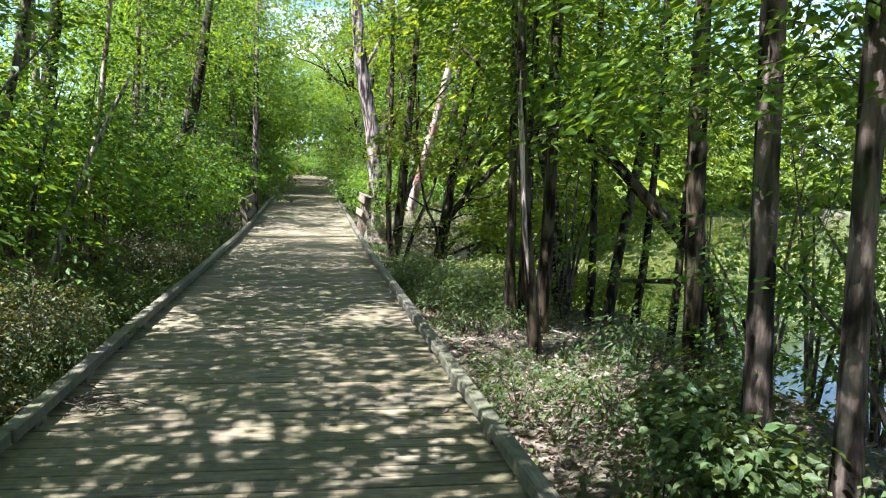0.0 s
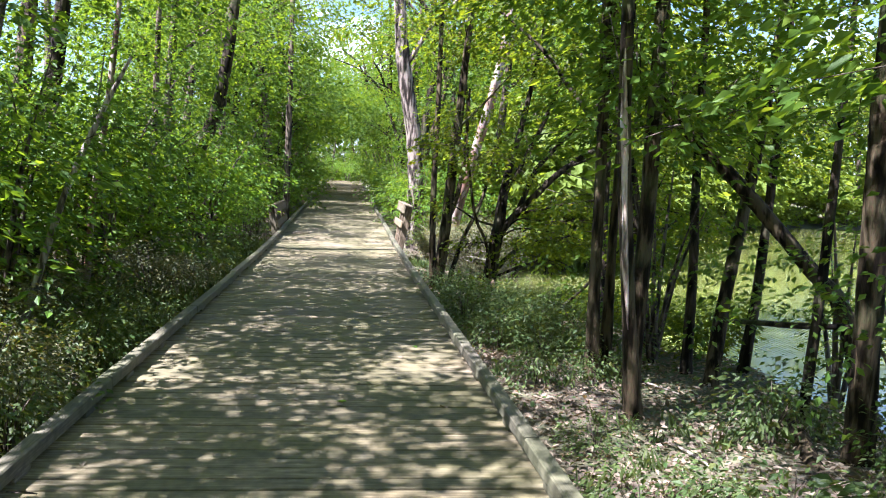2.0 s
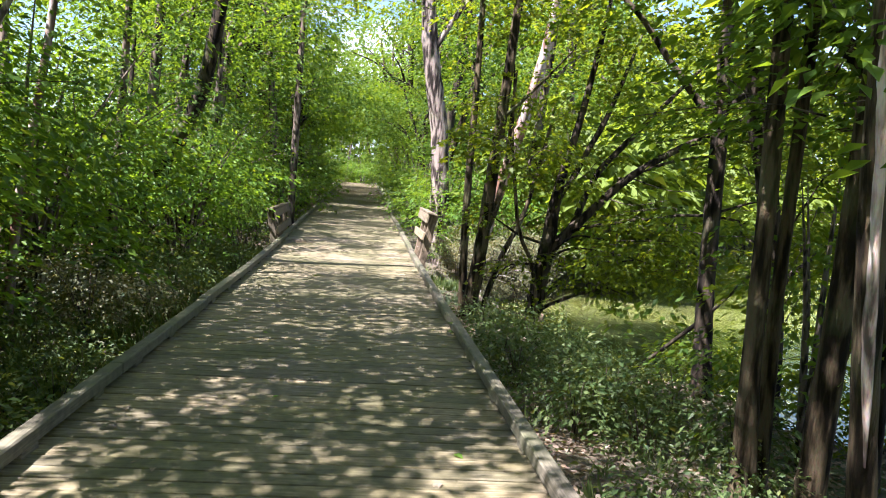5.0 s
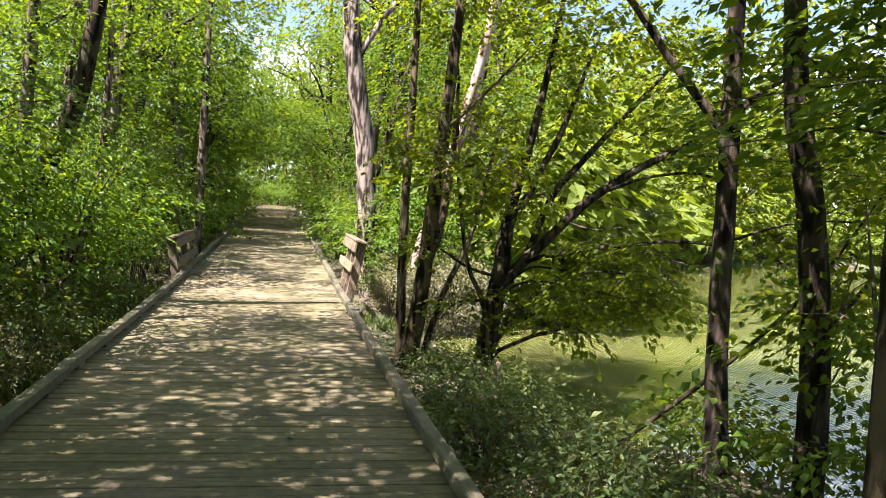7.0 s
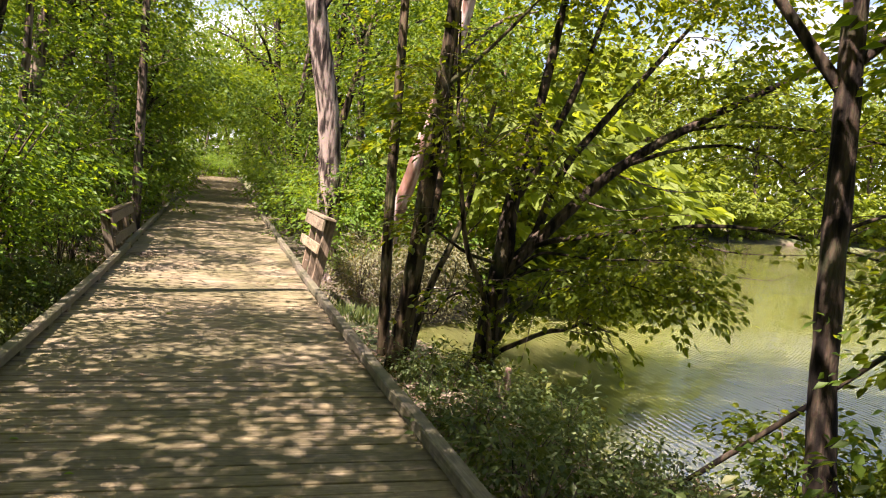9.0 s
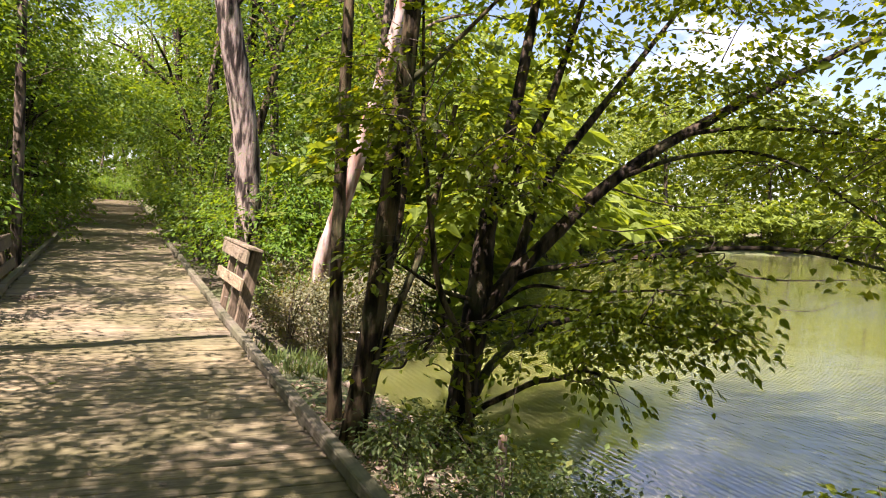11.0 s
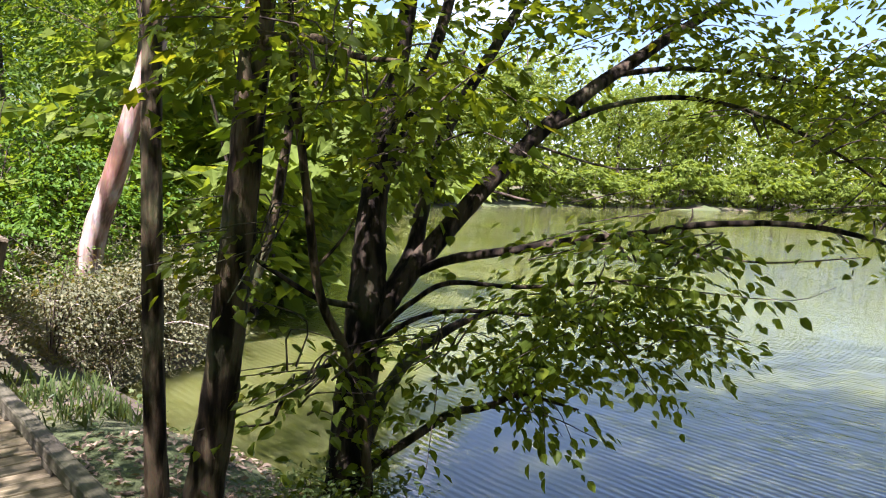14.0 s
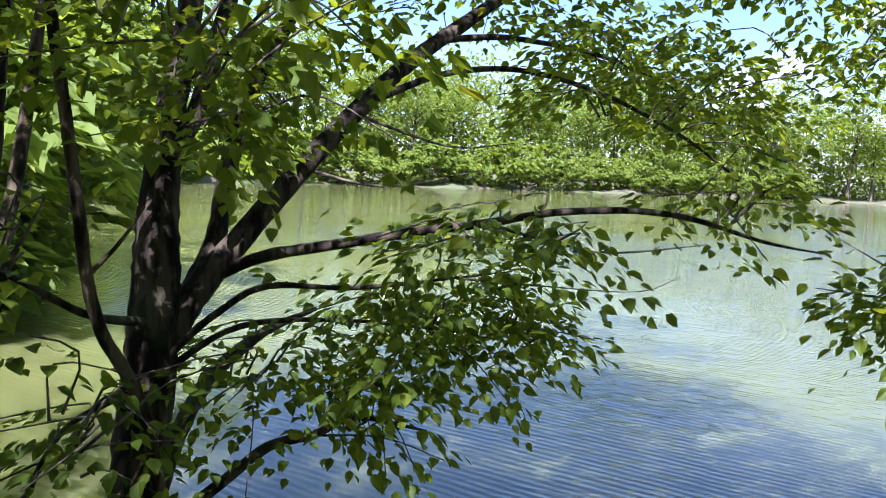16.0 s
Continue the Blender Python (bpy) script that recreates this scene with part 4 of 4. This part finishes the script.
for q, (x, y) in zip(place_more, scatter(rg, 12, 2.9, 4.4, 19.9, 22.2, 0.45, lambda x, y: land(x, y) < 0.0)):
    s = rg.uniform(0.9, 1.4)
    q.matrix_basis = pose(x, y, gz(x, y) - 0.03, 0, 0, rg.uniform(0, 360)) @ Matrix.Diagonal((s, s, s, 1))
for x, y, s in ((2.95, 21.6, 0.85), (3.7, 22.4, 1.0), (2.6, 23.0, 0.9), (5.2, 22.4, 0.85), (6.0, 23.9, 0.9), (7.2, 26.6, 1.0)):
    q = copy_thing(bright[0], Matrix.Identity(4))
    q.matrix_basis = pose(x, y, gz(x, y) - 0.03, 0, 0, 70 * x) @ Matrix.Diagonal((s, s, s, 1))
low = [proto_shrub(205, 0.5, L_UNDER, 0.065, 7, "low_plant", "low leafy undergrowth beside the boardwalk", DIAMOND, 11), proto_shrub(206, 0.42, L_UNDER, 0.05, 7, "low_plant", "low leafy undergrowth beside the boardwalk", DIAMOND, 12)]
spots = scatter(rg, 70, -3.6, -1.75, 2, 20, 0.35, lambda x, y: True) + scatter(rg, 17, 1.9, 4.6, 1.5, 13.5, 0.5, lambda x, y: land(x, y) < 0.1) + scatter(rg, 26, 1.85, 3.3, 9.3, 15.0, 0.36, lambda x, y: land(x, y) < 0.2)
place(low, spots, rg, 0.6, 1.3)

far = [proto_tree(301, 11, L_FAR, B_GREY, 0.37, 18, 0.5, 0.15, 0.13, 1.3), proto_tree(302, 8.5, L_FAR, B_GREY, 0.34, 18, 0.5, 0.12, 0.13, 1.3)]
spots = []
for (x0, y0), (x1, y1) in zip(SHORE[11:18], SHORE[12:19]):
    n = max(2, int(math.hypot(x1 - x0, y1 - y0) / 5.5))
    nx, ny = y0 - y1, x1 - x0
    q = math.hypot(nx, ny)
    for i in range(n):
        t = (i + rg.random()) / n
        off = rg.uniform(1.0, 9.0)
        spots.append((x0 + (x1 - x0) * t + nx / q * off, y0 + (y1 - y0) * t + ny / q * off))
place(far, spots, rg, 0.95, 1.5)
shrubs = [proto_shrub(303, 3.2, L_FAR, 0.34, 3, "shore_shrub", "pale green willow shrub on the far shore", clumps=17)]
spots = []
for (x0, y0), (x1, y1) in zip(SHORE[9:17], SHORE[10:18]):
    q = math.hypot(x1 - x0, y1 - y0)
    for t in np.linspace(0, 1, max(9, int(q / 1.5)), endpoint=False):
        off = rg.uniform(-1.4, 0.2)
        spots.append((x0 + (x1 - x0) * t + (y0 - y1) / q * off, y0 + (y1 - y0) * t + (x1 - x0) / q * off))
place(shrubs, spots, rg, 0.7, 2.0, WATER_Z - 0.05)


# ---- woods beyond, too far to tell trees apart ----
def distant_woods(line, depth, h, n, size, leaf, seed):
    """A band of foliage along a line of the plan, uneven on top."""
    r = np.random.default_rng(seed)
    p = np.array(line, float)
    seg = np.linalg.norm(np.diff(p, axis=0), axis=1)
    s = r.random(n) * seg.sum()
    i = np.searchsorted(np.cumsum(seg), s).clip(0, len(seg) - 1)
    u = (s - np.concatenate([[0], np.cumsum(seg)])[i]) / seg[i]
    xy = p[i] + (p[i + 1] - p[i]) * u[:, None] + r.normal(0, depth, (n, 2))
    top = h * (0.72 + 0.16 * np.sin(s * 0.9) + 0.14 * np.sin(s * 2.3 + 1) + 0.1 * np.sin(s * 5.1))
    P = np.column_stack([xy, ground_z(xy[:, 0], xy[:, 1]) + top * r.random(n) ** 1.1])
    D = r.normal(0, 1, (n, 3))
    N = np.array([-0.3, -0.3, 0.8]) + r.normal(0, 0.6, (n, 3))
    tagged(new("distant_woods", mesh_np("distant_woods", *leaves(P, D, N, size * r.uniform(0.6, 1.3, n), DIAMOND), leaf)), "dense green woods in the distance", "woods", kind="stuff")


distant_woods([(-16, -25), (-19, 20), (-17, 60), (-12, 100)], 2.0, 10, 26000, 0.4, L_WOODS, 91)
distant_woods([(-14, 96), (2, 92), (20, 80), (14, 52)], 2.5, 20, 36000, 0.7, L_WOODS, 92)
distant_woods([(24, 60), (36, 71), (55, 76), (80, 68), (106, 55), (136, 32), (150, -10)], 2.5, 17, 44000, 0.85, L_FAR, 93)
distant_woods([(-16, -25), (-4, -20), (5, -18), (9, -26), (30, -50), (90, -55), (150, -10)], 2.0, 11, 12000, 0.8, L_FAR, 94)


# ---- ground cover ----
def litter(name, label, n, x0, x1, y0, y1, leaf, size, lift, flat, shape, seed):
    r = np.random.default_rng(seed)
    x, y = r.uniform(x0, x1, n), r.uniform(y0, y1, n)
    keep = (inside(x, y) < 0.25) & (np.abs(x) > 1.56)
    x, y = x[keep], y[keep]
    k = len(x)
    P = np.stack([x, y, ground_z(x, y) + 0.01 + r.random(k) ** 2 * lift], -1)
    D = r.normal(0, 1, (k, 3)) * (1, 1, 0.3)
    N = np.array([0, 0, 1.0]) + r.normal(0, flat, (k, 3))
    tagged(new(name, mesh_np(name, *leaves(P, D, N, size * r.uniform(0.6, 1.4, k), shape), leaf)), label, "ground cover", kind="stuff")


litter("leaf_litter", "dry brown fallen leaves on the soil", 24000, 1.5, 5.5, 0, 16.6, L_LITTER, 0.06, 0.03, 0.4, DIAMOND, 1)
litter("leaf_litter", "dry brown fallen leaves on the soil", 26000, -8, -1.5, 1, 26, L_LITTER, 0.06, 0.03, 0.4, DIAMOND, 2)
litter("ground_plants", "small green ground plants", 3500, 1.5, 5.5, 0, 20, L_UNDER, 0.05, 0.12, 0.5, OVAL, 3)
litter("ground_plants", "small green ground plants", 16000, -8, -1.5, 1, 26, L_UNDER, 0.06, 0.2, 0.5, OVAL, 4)
litter("ground_plants", "small green ground plants", 12000, -10, 10, 26, 64, L_WOODS, 0.1, 0.25, 0.6, DIAMOND, 5)


# ---- small things on and beside the deck ----
big_leaf = proto_shrub(207, 0.8, L_UNDER, 0.1, 8, "broad_leaved_shrub", "broad-leaved dark shrub beside the bank trunks", OVAL, 26)
place([big_leaf], [(2.7, 2.6), (3.1, 3.6)], rg, 0.8, 1.0)
vine = proto_shrub(208, 1.1, L_MAPLE, 0.085, 6, "vine_clump", "vine tangle hanging over the water's edge", OVAL, 16)
place([vine], [(4.5, 10.9), (4.2, 11.5), (4.9, 9.6)], rg, 0.6, 0.9)


def debris(at, n, seed):
    """A little drift of twigs and dead leaves caught on the deck."""
    r = np.random.default_rng(seed)
    e = base_of("twig_pile", (*at, float(rise(at[1]))), "drift of dry twigs and dead leaves on the deck", "debris")
    for i in range(n):
        a, ln = r.uniform(0, 3.14), r.uniform(0.15, 0.5)
        c, x, y = np.array((math.cos(a), math.sin(a) * 0.5)) * ln / 2, *r.normal(0, 0.13, 2)
        z = 0.012 + r.random() * 0.04
        attach("twig", mesh_np("twig", *tube([(x - c[0], y - c[1], z, 0.004), (x + r.normal(0, 0.02), y + r.normal(0, 0.02), z + 0.015, 0.005), (x + c[0], y + c[1], z, 0.003)], 5, 3, 0.05, r), B_TWIG, True), e)
    k = 60
    P = np.column_stack([r.normal(0, 0.16, (k, 2)), r.random(k) * 0.03 + 0.004])
    tagged(attach("dead_leaf_drift", mesh_np("dead_leaf_drift", *leaves(P, r.normal(0, 1, (k, 3)) * (1, 1, 0.2), np.array([0, 0, 1.0]) + r.normal(0, 0.3, (k, 3)), r.uniform(0.03, 0.07, k), DIAMOND), L_LITTER), e), kind="stuff")


debris((-1.12, 4.0), 26, 1)
debris((-0.95, 20.7), 14, 2)

one_leaf = mesh_np("fallen_leaf", *leaves(np.zeros((1, 3)), np.array([[0, 1.0, 0]]), np.array([[0.1, 0, 1.0]]), np.array([0.08]), OVAL), L_LITTER)
green_leaf = mesh_np("fallen_leaf", *leaves(np.zeros((1, 3)), np.array([[0, 1.0, 0]]), np.array([[0.1, 0, 1.0]]), np.array([0.08]), OVAL), L_BRIGHT)
r9 = np.random.default_rng(5)
for i in range(70):
    x, y = r9.uniform(-1.3, 1.3), r9.uniform(0.8, 22)
    ob = new("fallen_leaf", green_leaf if i % 4 == 0 else one_leaf)
    ob.matrix_basis = pose(x, y, float(rise(y)) + 0.008, r9.uniform(-8, 8), r9.uniform(-8, 8), r9.uniform(0, 360)) @ Matrix.Diagonal((*([r9.uniform(0.5, 1.1)] * 3), 1))
    tagged(ob, "small fallen green leaf on the deck" if i % 4 == 0 else "small dry fallen leaf on the deck", "leaf", "fallen leaves on the deck")

stub = tagged(new("wooden_stub", mesh_np("wooden_stub", *tube([(0, 0, -0.5, 0.05), (0, 0, 0.1, 0.045), (0.01, 0, 0.42, 0.04), (0.015, 0, 0.47, 0.012)], 9, 3, 0.08), B_PALE, True)), "broken wooden stub standing in the shallows", "stub")
stub.location = (2.85, 13.85, WATER_Z + 0.25)


# ---- fallen wood, snags and grass ----
def stick(name, label, category, ctrl, bark, sides=8, seed=3):
    at = Vector(ctrl[0][:3])
    v, f = tube(ctrl, sides, 6, 0.1, np.random.default_rng(seed))
    ob = tagged(new(name, mesh_np(name, v - np.array(at), f, bark, True)), label, category)
    ob.location = at
    return ob


stick("fallen_log", "rotting log lying along the bank", "log", [(4.75, 7.9, -0.52, 0.06), (4.3, 6.9, -0.36, 0.075), (3.85, 6.0, -0.33, 0.08), (3.55, 5.3, -0.36, 0.07)], B_BROWN)
stick("fallen_branch", "bare dark branch propped against the bank trees", "branch", [(3.1, 11.75, -0.6, 0.022), (3.35, 11.45, -0.22, 0.02), (3.85, 10.85, 0.55, 0.017), (4.05, 10.2, 1.25, 0.012), (4.2, 9.8, 1.9, 0.006)], B_DARK)
stick("fallen_branch", "bare branch lying level between trunks over the water", "branch", [(4.1, 8.0, 0.33, 0.02), (4.5, 7.35, 0.41, 0.03), (4.75, 7.05, 0.46, 0.026), (4.95, 6.8, 0.5, 0.018)], B_DARK)
stick("snag", "pale leaning snag of a dead sapling", "dead tree", [(-3.3, 9.4, -0.45, 0.045), (-2.75, 9.2, 1.2, 0.036), (-2.35, 9.1, 2.1, 0.03), (-2.0, 9.0, 2.75, 0.016)], B_DEAD)
stick("snag", "short pale broken stick among low plants", "dead tree", [(-3.3, 12.4, -0.4, 0.03), (-3.2, 12.4, 0.05, 0.027), (-3.08, 12.4, 0.4, 0.018)], B_DEAD)
stick("fallen_log", "dark fallen trunk hidden among the shrubs", "log", [(-6.8, 10.9, 0.9, 0.09), (-5.9, 10.4, 0.55, 0.1), (-5.0, 9.9, 0.0, 0.1), (-4.6, 9.7, -0.4, 0.09)], B_DARK)
for k in range(9):
    x, y, a = rg.uniform(1.9, 4.0), rg.uniform(3, 12), rg.uniform(0, 6.28)
    z, dx, dy = gz(x, y) + 0.02, math.cos(a) * 0.4, math.sin(a) * 0.4
    stick("fallen_stick", "dry stick lying on the leaf litter", "stick", [(x - dx, y - dy, gz(x - dx, y - dy) + 0.015, 0.009), (x + 0.03, y - 0.03, z + 0.015, 0.011), (x + dx, y + dy, gz(x + dx, y + dy) + 0.02, 0.006)], B_DEAD, 6, k)

brush = base_of("dead_brush", (2.75, 19.8, gz(2.75, 19.8)), "tangle of bare bleached branches above the brambles", "dead branches")
rb = np.random.default_rng(17)
for k in range(26):
    a, e = rb.uniform(1.6, 5.2), rb.uniform(0.1, 1.1)
    d = np.array((math.cos(a) * math.cos(e), math.sin(a) * math.cos(e) * 0.7, math.sin(e)))
    s = np.array((0.3, 0.25, 0.1)) + rb.normal(0, 0.18, 3) * (1, 1, 0.3)
    ln = rb.uniform(0.9, 1.9)
    m1, m2 = s + d * ln * 0.5 + rb.normal(0, 0.1, 3), s + d * ln + rb.normal(0, 0.15, 3) - (0, 0, 0.15)
    attach("bare_branch", mesh_np("bare_branch", *tube([(*s, 0.012), (*m1, 0.009), (*m2, 0.004)], 5, 4, 0.06, rb), B_DEAD, True), brush)


def grass(name, label, n, x0, x1, y0, y1, leaf, size, seed):
    r = np.random.default_rng(seed)
    c = np.column_stack([r.uniform(x0, x1, n // 14), r.uniform(y0, y1, n // 14)])
    xy = np.repeat(c, 14, 0) + r.normal(0, 0.05, (n // 14 * 14, 2))
    keep = (inside(xy[:, 0], xy[:, 1]) < 0.3) & (np.abs(xy[:, 0]) > 1.57)
    xy = xy[keep]
    k = len(xy)
    P = np.column_stack([xy, ground_z(xy[:, 0], xy[:, 1]) - 0.01])
    D = np.array([0, 0, 1.0]) + r.normal(0, 0.38, (k, 3))
    V, F = leaves(P, D, r.normal(0, 1, (k, 3)), size * r.uniform(0.5, 1.3, k), (DIAMOND[0] * (0.12, 1, 1), DIAMOND[1]))
    tagged(new(name, mesh_np(name, V, F, leaf)), label, "grass", kind="stuff")


grass("grass", "yellow-green grass tufts on the bank", 600, 1.6, 2.5, 16.8, 18.6, L_UNDER, 0.17, 5)
grass("grass", "thin green grass beside the curb", 8000, -4.5, -1.57, 3, 22, L_UNDER, 0.24, 6)
grass("grass", "thin green grass beside the curb", 900, 1.57, 3.2, 4, 15, L_UNDER, 0.15, 7)
